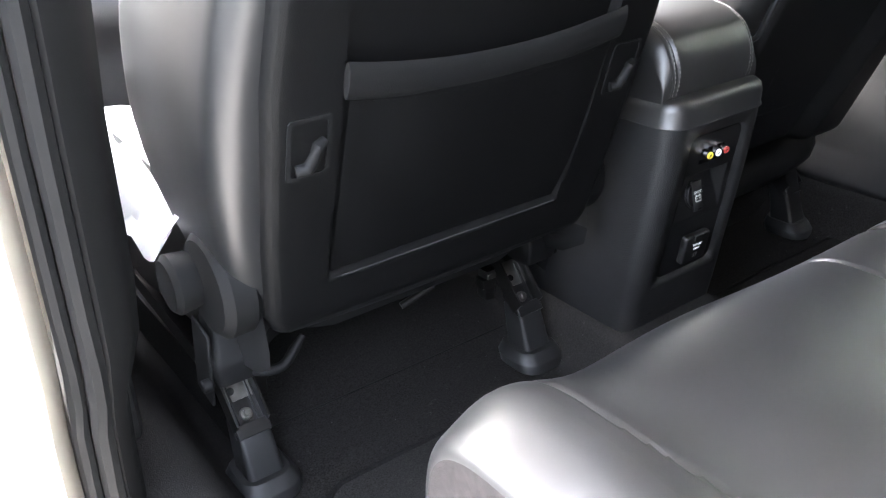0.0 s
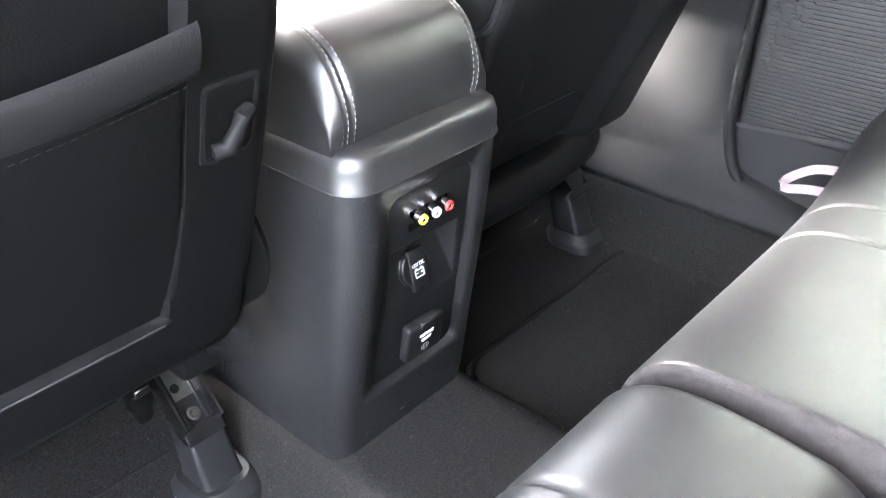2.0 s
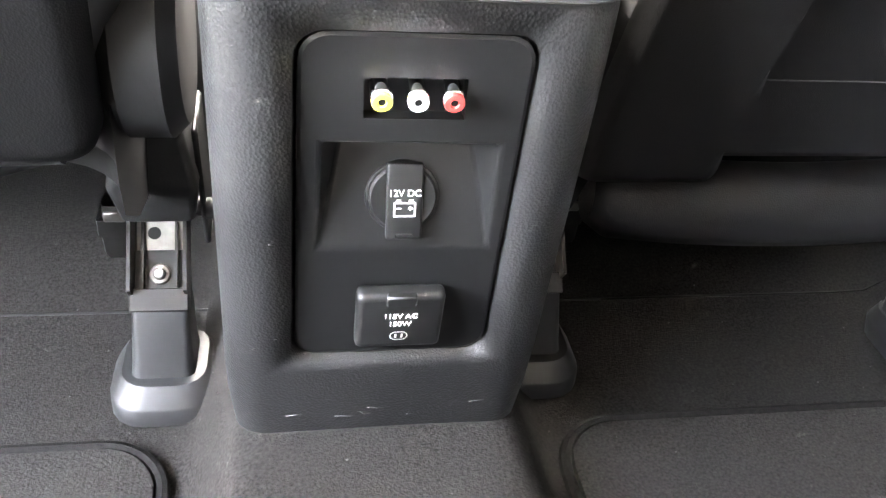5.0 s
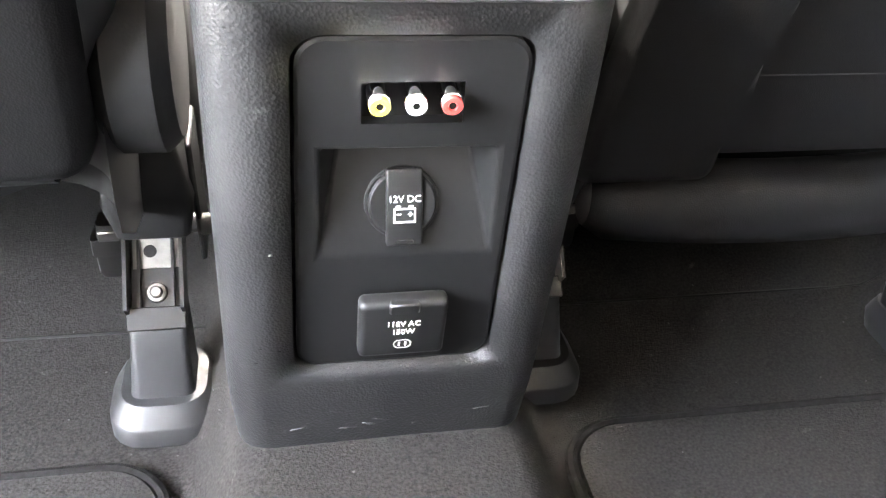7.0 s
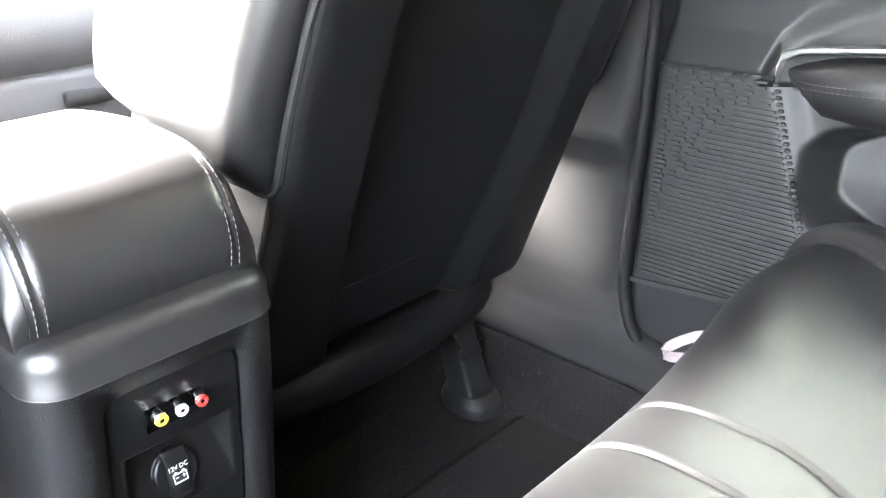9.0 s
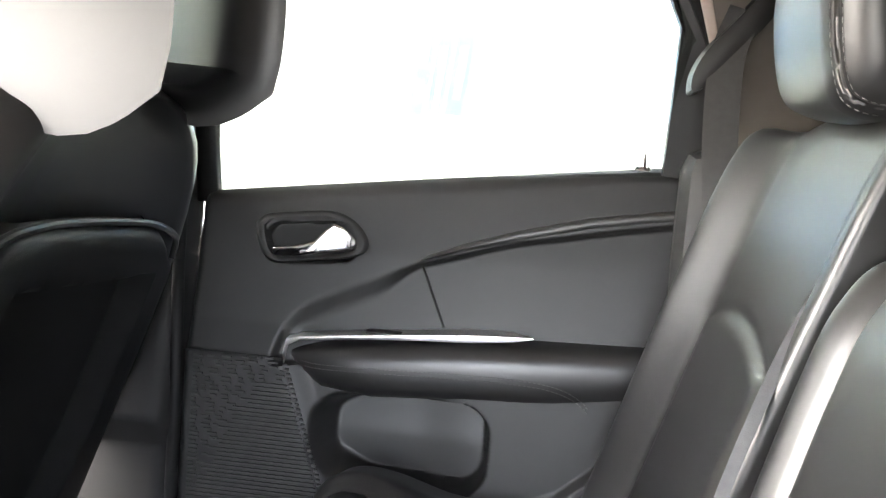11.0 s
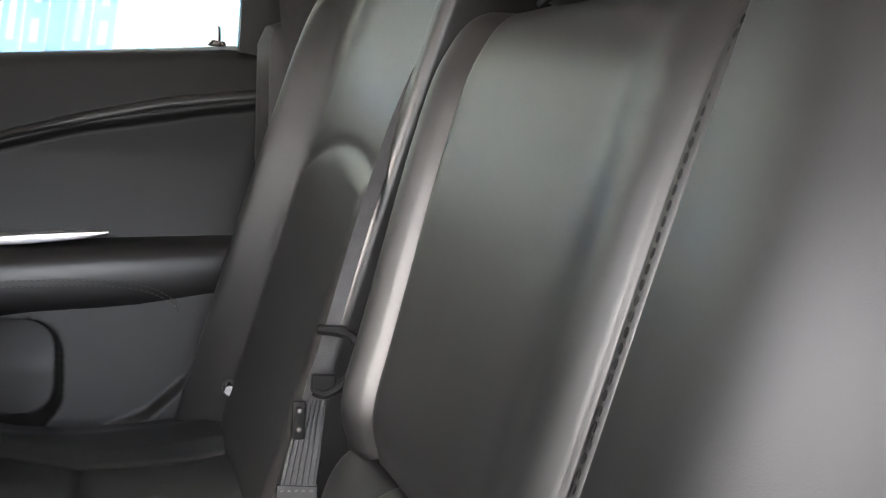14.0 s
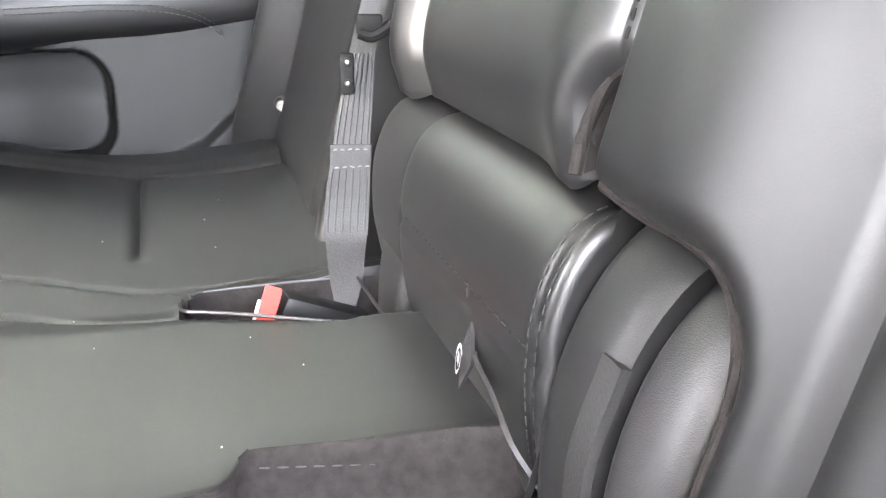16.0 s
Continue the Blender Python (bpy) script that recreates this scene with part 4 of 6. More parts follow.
    box(bm, (cx, plane(0.30) + 0.40, 0.180), (0.36, 0.28, 0.07), 0.02, 2)
    part("seat_pan", bm, RUBBER, seat, "black block added under the seat to stop light")
    # hooks in both shell borders
    for s in (-1, 1) if pocket else ():
        hx = cx + s * 0.198
        zc = 0.505
        bm = B()
        pts_o = [(hx + a, zc + b_) for a, b_ in rrect(0.044, 0.062, 0.006, 3)]
        pts_i = [(hx + a, zc + b_) for a, b_ in rrect(0.036, 0.054, 0.005, 3)]
        loft(bm, [[P(x, z, 0.004) for x, z in pts_o], [P(x, z, -0.0052) for x, z in pts_o], [P(x, z, -0.0052) for x, z in pts_i], [P(x, z, 0.006) for x, z in pts_i]], caps=False)
        fr = part("hook_frame", bm, PANEL, seat)
        bm = B()
        box(bm, P(hx, zc, -0.002), (0.036, 0.003, 0.054), 0.0, rot=(math.degrees(math.atan2(dyz, 0.1)) * -1, 0, 0))
        part("hook_well", bm, RUBBER, fr)
        bm = B()
        tube(bm, [P(hx - 0.013, zc - 0.020, -0.006), P(hx - 0.002, zc - 0.018, -0.009), P(hx + 0.003, zc - 0.006, -0.011), P(hx + 0.006, zc + 0.004, -0.010), P(hx + 0.014, zc + 0.006, -0.007)], [0.006, 0.0065, 0.006, 0.006, 0.005], 10)
        part("hook", bm, RUBBER, fr, "black bag hook")
    # pocket
    if pocket:
        bm = B()
        rows = []
        for z, out in ((0.345, 0.003), (0.37, -0.002), (0.45, -0.008), (0.54, -0.013), (0.552, -0.0135)):
            row = []
            for k in range(25):
                u = -1 + k / 12
                sag = 0.014 * (1 - u * u) * (z - 0.345) / 0.20
                row.append(bm.verts.new(P(cx + 0.161 * u, z - sag, 0.004 + out * (1 - 0.5 * u ** 4) - 0.004)))
            rows.append(row)
        for a, b_ in zip(rows, rows[1:]):
            for i in range(24):
                bm.faces.new((a[i], a[i + 1], b_[i + 1], b_[i]))
        bmesh.ops.solidify(bm, geom=bm.faces[:], thickness=0.003)
        part("pocket", bm, PANEL, seat, "stretched map pocket")
        bm = B()
        rings = []
        for k in range(33):
            u = -1 + k / 16
            sag = 0.017 * (1 - u * u)
            x = cx + 0.168 * u
            ring = []
            for a in range(12):
                an = 2 * math.pi * a / 12
                ring.append(P(x, 0.566 - sag + 0.0175 * math.sin(an), -0.010 + 0.0050 * math.cos(an)))
            rings.append(ring)
        loft(bm, rings)
        part("elastic_hem", bm, PANEL, seat, "gathered vinyl pocket hem")
        bm = B()
        stitches(bm, [P(cx + 0.168 * u, 0.5505 - 0.017 * (1 - u * u), -0.0165) for u in np.linspace(-0.98, 0.98, 40)], 0.004, 0.003, 0.0004)
        part("stitching", bm, RUBBER, seat)
    # pale edge line along the pocket floor
    bm = B()
    tube(bm, [P(cx + x, zin + 0.0015, -0.0042 if pocket else rec_d - 0.0042) for x in np.linspace(-0.150 if pocket else -0.118, 0.150 if pocket else 0.085, 10)], 0.0009 if pocket else 0.0006, 6)
    part("welt", bm, PLASTIC_GREY, seat)
    # side recliner covers, frame and mounts
    for s in (-1, 1) if pocket else (-1,):
        bm = B()
        c = P(cx + s * 0.248, 0.312, 0.07)
        cyl(bm, c, (1, 0, 0), 0.060, 0.042, 32, 0.060, 0.009)
        rc = part("recliner_cover", bm, RUBBER, seat)
        bm = B()
        rr = []
        for z, w, y0_, y1_ in ((0.180, 0.046, 0.026, 0.066), (0.183, 0.050, 0.022, 0.070), (0.214, 0.060, 0.012, 0.078), (0.222, 0.058, 0.014, 0.078), (0.262, 0.036, 0.034, 0.080)):
            rr.append([Vector((cx + s * 0.234 + a, base[1] + (y0_ + y1_) / 2 + b_, z)) for a, b_ in rrect(w, y1_ - y0_, 0.006, 3)])
        loft(bm, rr)
        part("side_cover", bm, RUBBER, seat, "black plastic cap over the recliner foot", sharp=35)
        bm = B()
        box(bm, (cx + s * 0.264, base[1] + 0.055, 0.205), (0.004, 0.045, 0.110), 0.0015, 1, rot=(12, 0, 0))
        sp = part("side_plate", bm, RUBBER, seat, "black steel side plate")
        bm = B()
        cyl(bm, (cx + s * 0.270, base[1] + 0.040, 0.182), (1, 0, 0), 0.008, 0.012, 14, 0.008, 0.0015)
        part("bolt", bm, RUBBER, sp)
    if sgn > 0:
        bm = B()
        cyl(bm, P(cx - 0.275, 0.30, 0.10), (1, 0, 0), 0.034, 0.045, 24, 0.030, 0.006)
        part("recline_knob", bm, RUBBER, seat)
    for s in (-1, 1):
        rx = cx + rails[0 if s < 0 else 1]
        yb = base[1] + 0.018
        bm = B()
        # rail channel: floor and lips, steep at its end, then level under the seat
        for dx, w, h in ((0, 0.044, 0.004), (-0.0205, 0.0028, 0.028), (0.0205, 0.0028, 0.028), (-0.0125, 0.0020, 0.012), (0.0125, 0.0020, 0.012)):
            ring0 = [Vector((rx + dx + a, yb + 0.020 - b_ * 0.6, 0.090 + b_ * 0.8 + h / 2)) for a, b_ in ((-w / 2, -h / 2), (w / 2, -h / 2), (w / 2, h / 2), (-w / 2, h / 2))]
            ring1 = [p + Vector((0, 0.050, 0.052)) for p in ring0]
            ring2 = [p + Vector((0, 0.47, 0.040)) for p in ring1]
            loft(bm, [ring0, ring1, ring2])
        rail = part("seat_rail", bm, METAL_DARK, seat, "greasy black steel seat rail")
        bm = B()
        box(bm, (rx, yb + 0.018, 0.101), (0.044, 0.004, 0.018), 0.001, 1, rot=(-40, 0, 0))
        part("end_lip", bm, METAL_DARK, rail)
        up = Vector((0, -0.72, 0.69))
        bm = B()
        cyl(bm, Vector((rx, yb + 0.038, 0.110)), up, 0.0085, 0.012, 14, 0.0080, 0.001)
        cyl(bm, Vector((rx, yb + 0.038, 0.110)) + up * 0.007, up, 0.0050, 0.010, 12, 0.0045, 0.001)
        part("bolt", bm, STEEL, rail, "grey steel bolt with a round head")
        bm = B()
        box(bm, (rx, yb + 0.030, 0.0995), (0.018, 0.012, 0.006), 0.001, 1, rot=(43, 0, 0))
        part("bolt_pad", bm, RUST, rail, "brown rusty pad under the bolt")
        bm = B()
        ring = [(-0.019, -0.017), (0.019, -0.017), (0.020, 0.010), (0.012, 0.022), (-0.014, 0.022), (-0.019, 0.012)]
        tilt = Matrix.Translation((rx + s * 0.002, yb + 0.060, 0.139)) @ Euler((radians(50), 0, 0)).to_matrix().to_4x4()
        loft(bm, [[tilt @ Vector((a, b_, d)) for a, b_ in ring] for d in (-0.0015, 0.0015)])
        part("bracket", bm, STEEL, rail, "dull steel bracket plate", smooth=False)
        bm = B()
        cyl(bm, tilt @ Vector((-0.006, -0.004, 0.0015)), tilt.to_3x3() @ Vector((0, 0, 1)), 0.0050, 0.001, 14)
        part("bracket_hole", bm, RUBBER, rail)
        bm = B()
        rr = [[Vector((rx - s * 0.036 + dx + a, yb + 0.076 + b_, z)) for a, b_ in rrect(w, 0.022, 0.004, 2)] for z, w, dx in ((0.108, 0.016, 0), (0.112, 0.020, 0), (0.126, 0.021, 0), (0.128, 0.026, 0), (0.142, 0.026, 0), (0.144, 0.020, s * 0.002), (0.156, 0.018, s * 0.002))]
        loft(bm, rr)
        part("cable_clip", bm, METAL_DARK, rail, "black cable clip")
        bm = B()
        box(bm, (rx - s * 0.034, yb + 0.066, 0.147), (0.016, 0.006, 0.009), 0.001, 1)
        part("clip_cap", bm, STEEL, rail, "pale clip cap")
        bm = B()
        cyl(bm, (rx + s * 0.036, yb + 0.048, 0.166), (s, -0.4, 0), 0.0075, 0.014, 14, 0.0068, 0.001)
        part("pivot_bolt", bm, METAL_DARK, rail)
        # plastic foot cover: a stepped base and a tapered block
        bm = B()
        top = stand if s > 0 else 0.088
        slim = 0.84 if s > 0 and not pocket else 1.0
        for rings_ in ([(0.0, 0.082 * slim, 0.086, 0.027), (0.013, 0.084 * slim, 0.088, 0.028), (0.0145, 0.082 * slim, 0.086, 0.027), (0.0255, 0.068 * slim, 0.072, 0.022), (0.0270, 0.065 * slim, 0.069, 0.021)],
                       [(0.025, 0.049, 0.051, 0.008), (0.034, 0.047, 0.049, 0.008), (0.060, 0.044, 0.044, 0.006), (top - 0.003, 0.041, 0.040, 0.005), (top, 0.038, 0.037, 0.005)]):
            rr = []
            for dz, w, l, r in rings_:
                rr.append([Vector((rx + a, yb + 0.010 + (dz * 0.30) + b_, 0.016 + dz)) for a, b_ in rrect(w, l, r, 4)])
            loft(bm, rr)
        part("foot_cover", bm, PLASTIC_FINE, seat, "dull dark plastic rail foot cover", sharp=35)
        # black pad stands in for the shaded hollow of the open rail channel
        bm = B()
        box(bm, (rx, yb + 0.046, 0.1035), (0.036, 0.032, 0.005), 0.0015, 1)
        part("channel_cap", bm, RUBBER, seat)
    return seat


driver_seat = front_seat(-0.383, lambda z: 0.075 - 0.31 * (z - 0.343) - 0.004, 1, True, "black leather front seat with a back pocket and bag hooks", (-0.383, 0.155, 0.014))
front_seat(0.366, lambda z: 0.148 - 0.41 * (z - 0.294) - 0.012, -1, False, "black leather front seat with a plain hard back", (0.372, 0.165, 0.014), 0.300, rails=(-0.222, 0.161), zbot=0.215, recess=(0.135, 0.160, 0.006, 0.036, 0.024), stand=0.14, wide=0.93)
# a cut wiring tail under the driver's seat and a lever
bm = B()
tube(bm, spline([(-0.615, 0.21, 0.195), (-0.597, 0.175, 0.189), (-0.569, 0.17, 0.186), (-0.552, 0.17, 0.201), (-0.537, 0.172, 0.216)], 20), [0.0065] * 17 + [0.0055, 0.0045, 0.004], 10)
part("wiring_tail", bm, RUBBER, driver_seat)
bm = B()
tube(bm, spline([(-0.385, 0.19, 0.19), (-0.36, 0.185, 0.20), (-0.34, 0.18, 0.21)], 8), 0.005, 8)
part("lever", bm, METAL_DARK, driver_seat)

# ==== passenger-side rear door ====
door = thing("rear_door", (0.70, -0.30, 0.13), "black rear door lining with padded armrest and silver trim", "car door", kind="structure")


def door_x(z):
    return float(np.interp(z, (0.12, 0.244, 0.36, 0.50, 0.55, 0.65, 0.72, 0.78), (0.612, 0.620, 0.632, 0.648, 0.668, 0.694, 0.716, 0.735)))


def belt_z(y):
    return float(np.interp(y, (-0.66, -0.606, -0.273, 0.01), (0.792, 0.789, 0.750, 0.716)))


def door_rear(z):
    return float(np.interp(z, (0.14, 0.30, 0.45, 0.59, 0.78), (-0.44, -0.54, -0.60, -0.635, -0.668)))


def pocket_in(y, z):
    """Depth of the map pocket hollow."""
    top = 0.468 + 0.004 * (-0.18 - y) / 0.2
    c = rrect_dist(y, z, -0.165, -0.412, 0.345 + 0.02 * (y + 0.4), top, 0.045)
    return c


def rrect_dist(y, z, ya, yb, za, zb, r):
    """Signed distance into a rounded rectangle (positive inside)."""
    cy, cz, hy, hz = (ya + yb) / 2, (za + zb) / 2, abs(ya - yb) / 2, (zb - za) / 2
    qx, qz = abs(y - cy) - hy + r, abs(z - cz) - hz + r
    return r - math.hypot(max(qx, 0), max(qz, 0)) - min(max(qx, qz), 0)


def swirl_z(y):
    """The edge between the smooth upper panel and the sunk insert below it."""
    return float(np.interp(y, (-0.66, -0.570, -0.424, -0.300, -0.250, -0.197, -0.147, -0.121, -0.110), (0.726, 0.711, 0.683, 0.646, 0.631, 0.609, 0.583, 0.555, 0.520)))


def door_surface(y, z):
    x = door_x(z)
    # insert below the swirl edge, behind the armrest
    if z > 0.50:
        s = smooth01((swirl_z(y) - z) / (0.012 + 0.03 * smooth01((y + 0.30) / 0.06))) * smooth01((-0.104 - y) / 0.012)
        x += 0.012 * s
    # handle well
    if 0.60 < z < 0.72:
        x += 0.022 * smooth01(rrect_dist(y, z + 0.07 * (y + 0.148), -0.080, -0.216, 0.633, 0.687, 0.024) / 0.006)
    # pocket
    d = pocket_in(y, z)
    x += (0.042 + 0.014 * smooth01((z - 0.40) / 0.07)) * smooth01(d / (0.010 + 0.030 * smooth01((y + 0.26) / 0.08)))
    # swelling below and behind the pocket
    arc = float(np.interp(-y, (0.20, 0.35, 0.43, 0.50, 0.545, 0.58, 0.62), (0.345, 0.346, 0.342, 0.370, 0.408, 0.452, 0.52)))
    x -= 0.011 * smooth01((arc - z) / 0.016) * smooth01((-0.22 - y) / 0.08) * smooth01((z - 0.20) / 0.10)
    # speaker field stands a little proud, cut off by an oblique border
    edge = float(np.interp(z, (0.244, 0.345, 0.505), (-0.215, -0.189, -0.130)))
    if 0.245 < z < 0.508 and y > edge:
        x -= 0.003 * smooth01((y - edge) / 0.006)
    x += 0.012 * smooth01((edge - y) / 0.03) * smooth01((0.52 - z) / 0.03) * smooth01((z - 0.2) / 0.05) * (1 - smooth01((-0.30 - y) / 0.1)) * 0.8
    return x


bm = B()
ys = np.linspace(0, 1, 230)
zs = np.linspace(0, 1, 230)
rows = []
for v in zs:
    row = []
    for u in ys:
        zt0 = 0.13
        z = zt0 + (0.79 - zt0) * v
        y0 = 0.010 - 0.06 * max(0.0, (0.20 - z) / 0.07) ** 2
        y = y0 + (door_rear(z) - y0) * u
        zt = zt0 + (belt_z(y) - zt0) * v
        x = door_surface(y, zt)
        x += round_end((belt_z(y) - zt) + 0.001, 0.02) + round_end(abs(y - y0) + 0.0005, 0.012)
        row.append(bm.verts.new((x, y, zt)))
    rows.append(row)
for a, b_ in zip(rows, rows[1:]):
    for i in range(len(a) - 1):
        bm.faces.new((a[i], a[i + 1], b_[i + 1], b_[i]))
part("lining", bm, PLASTIC_FINE, door, "fine-grained black door lining", sharp=60)
bm = B()
box(bm, (0.775, -0.32, 0.38), (0.05, 0.70, 0.66), 0.01)
part("outer_skin", bm, PAINT, door, "beige painted door skin")
# seam above the speaker, ledge below it
bm = B()
ribbon(bm, [(door_x(0.507) - 0.0012, y, 0.507 - 0.02 * (-y) * 0.1) for y in np.linspace(0.008, -0.128, 12)], (0, 0, 1), 0.004, 0.003)
part("panel_seam", bm, RUBBER, door)
bm = B()
ribbon(bm, [(door_x(0.243) - 0.0045, y, 0.243 + 0.09 * -y) for y in np.linspace(0.006, -0.20, 12)], (0, 0, 1), 0.006, 0.004)
part("speaker_ledge", bm, PLASTIC_GREY, door)
# speaker grille: ribs, broken into dashes in the upper front corner
rng = random.Random(4)
bm = B()
z = 0.252
while z < 0.502:
    edge = float(np.interp(z, (0.244, 0.345, 0.505), (-0.208, -0.182, -0.124)))
    xx = door_x(z) - 0.0045
    up = max(0.0, (z - 0.31) / 0.19)
    y = 0.0 - 0.006
    lim = -0.004 - 0.10 * up ** 1.3
    while y > edge:
        ln = 0.30
        gp = 0.0
        if y > lim or z > 0.47:
            ln, gp = rng.uniform(0.006, 0.014), rng.uniform(0.004, 0.018)
        e = max(edge, y - ln)
        if y - e > 0.003:
            box(bm, (xx, (y + e) / 2, z + 0.06 * -(y + e) / 2), (0.0030, y - e, 0.0024))
        y = e - gp
    z += 0.0058
tagged(part("speaker_grille", bm, PLASTIC_GREY, door, "ribbed speaker grille", smooth=False), kind="stuff")
bm = B()
for k in range(30):
    z = 0.30 + 0.19 * k / 29
    edge = float(np.interp(z, (0.244, 0.345, 0.505), (-0.213, -0.187, -0.128)))
    box(bm, (door_x(z) - 0.004, edge, z + 0.012), (0.004, 0.006, 0.0042), 0.001, 1)
part("grille_border", bm, PLASTIC_GREY, door, "toothed grille border", smooth=False)
# armrest bar
bm = B()
rings = []
AY = (-0.135, -0.150, -0.18, -0.25, -0.35, -0.45, -0.52, -0.58, -0.615)
for i, y in enumerate(AY):
    top = float(np.interp(-y, (0.135, 0.18, 0.34, 0.45, 0.62), (0.522, 0.532, 0.549, 0.556, 0.562)))
    bot = float(np.interp(-y, (0.135, 0.17, 0.25, 0.385, 0.62), (0.498, 0.466, 0.462, 0.470, 0.474)))
    xi = float(np.interp(-y, (0.135, 0.16, 0.22, 0.45, 0.62), (0.664, 0.647, 0.632, 0.634, 0.648)))
    zc, h = (top + bot) / 2, top - bot
    ring = []
    for k in range(20):
        a = 2 * math.pi * k / 20
        ca, sa = math.cos(a), math.sin(a)
        rx_ = 0.05
        px = xi + rx_ - rx_ * (abs(ca) ** 0.7) * (1 if ca > 0 else -1)
        pz = zc + h / 2 * (abs(sa) ** 0.7) * (1 if sa > 0 else -1)
        px += 0.006 * max(0, (zc - pz) / h)
        ring.append(Vector((px, y, pz)))
    rings.append(ring)
loft(bm, rings)
part("armrest", bm, LEATHER_SMOOTH, door, "padded black armrest")
for off, rr in ((0.0, 0.0008), (-0.006, 0.0008)):
    bm = B()
    pts = spline([(0.651, -0.152, 0.507 + off), (0.637, -0.20, 0.509 + off), (0.633, -0.38, 0.5155 + off), (0.635, -0.46, 0.514 + off), (0.638, -0.50, 0.506 + off), (0.642, -0.525, 0.492 + off), (0.647, -0.535, 0.480 + off)], 90)
    stitches(bm, [(p[0] - 0.0012, p[1], p[2]) for p in pts], 0.004, 0.002, rr)
    part("stitching", bm, THREAD_MID, door, "grey thread")
# silver blade on top of the armrest with its turned-down nose
bm = B()
rings = []
for y, z, w, h in ((-0.128, 0.500, 0.010, 0.006), (-0.127, 0.515, 0.014, 0.010), (-0.131, 0.530, 0.018, 0.010), (-0.150, 0.5375, 0.022, 0.006), (-0.22, 0.545, 0.026, 0.006), (-0.30, 0.552, 0.030, 0.008), (-0.38, 0.558, 0.034, 0.011), (-0.43, 0.562, 0.026, 0.008), (-0.458, 0.566, 0.004, 0.002)):
    rings.append([Vector((0.652 + b_ + w / 2, y, z + a)) for a, b_ in rrect(h, w, 0.002, 2)])
loft(bm, rings)
part("silver_blade", bm, SILVER, door, "satin silver blade")
bm = B()
box(bm, (0.664, -0.262, 0.5515), (0.016, 0.05, 0.006), 0.002)
part("blade_switch", bm, PLASTIC_FINE, door)
# padded upper strip with double seam
bm = B()
rings = []
for y, z, h in ((-0.300, 0.648, 0.003), (-0.31, 0.652, 0.010), (-0.36, 0.669, 0.015), (-0.43, 0.689, 0.018), (-0.52, 0.711, 0.019), (-0.60, 0.724, 0.019), (-0.66, 0.732, 0.019)):
    x = door_x(z) + 0.010
    rings.append([Vector((x + 0.009 * math.cos(2 * math.pi * k / 10) - 0.004, y, z + h / 2 * math.sin(2 * math.pi * k / 10))) for k in range(10)])
loft(bm, rings)
part("padded_strip", bm, LEATHER_SMOOTH, door, "padded strip with a double seam")
bm = B()
for off in (-0.003, 0.003):
    stitches(bm, [(door_x(z) - 0.0035, y, z + off) for y, z in spline([(-0.315, 0.654), (-0.36, 0.669), (-0.43, 0.689), (-0.52, 0.711), (-0.60, 0.724), (-0.655, 0.731)], 50)], 0.004, 0.0025, 0.0003)
part("stitching", bm, BELT, door)
bm = B()
ribbon(bm, [(door_x(z) + 0.0105, y, z) for y, z in ((-0.302, 0.640), (-0.318, 0.605), (-0.338, 0.562))], (0, 1, 0), 0.003, 0.003)
part("insert_seam", bm, RUBBER, door)
# inside handle
bm = B()
HB = [(-0.070, 0.680), (-0.084, 0.692), (-0.125, 0.698), (-0.172, 0.702), (-0.200, 0.694), (-0.221, 0.676), (-0.226, 0.657), (-0.208, 0.645), (-0.155, 0.637), (-0.106, 0.630), (-0.086, 0.638), (-0.074, 0.660)]
bez = spline(HB + HB[:1], 60)[:-1]
bmid = bez.mean(0)
oval = lambda k: [(float(a), float(b_)) for a, b_ in bmid + (bez - bmid) * k]
hx = lambda z: door_x(z)
rings = [[Vector((hx(z) + 0.004, y, z)) for y, z in oval(1.03)], [Vector((hx(z) - 0.004, y, z)) for y, z in oval(1.0)], [Vector((hx(z) - 0.007, y, z)) for y, z in oval(0.93)], [Vector((hx(z) - 0.006, y, z)) for y, z in oval(0.84)], [Vector((hx(z) + 0.012, y, z)) for y, z in oval(0.80)]]
loft(bm, rings, caps=False)
hb = part("handle_bezel", bm, PLASTIC_FINE, door, "black handle surround", sharp=60)
bm = B()
rings = []
for y, z, h, t in ((-0.098, 0.6445, 0.010, 0.004), (-0.112, 0.646, 0.015, 0.009), (-0.135, 0.649, 0.017, 0.012), (-0.156, 0.655, 0.020, 0.013), (-0.170, 0.664, 0.031, 0.013), (-0.181, 0.670, 0.040, 0.012), (-0.194, 0.669, 0.032, 0.010), (-0.205, 0.666, 0.020, 0.007), (-0.210, 0.665, 0.008, 0.003)):
    rings.append([Vector((hx(z) - 0.003 - t * 0.5 + b_, y, z + a)) for a, b_ in rrect(h, t, t * 0.45, 4)])
loft(bm, rings)
part("pull_handle", bm, CHROME, hb, "chrome pull handle")
# lock pin
bm = B()
cyl(bm, (0.727, -0.580, 0.796), (0, 0, 1), 0.0045, 0.024, 12, 0.0035, 0.001)
cyl(bm, (0.727, -0.580, 0.788), (0, 0, 1), 0.012, 0.006, 16, 0.010, 0.001)
part("lock_pin", bm, CHROME, door)
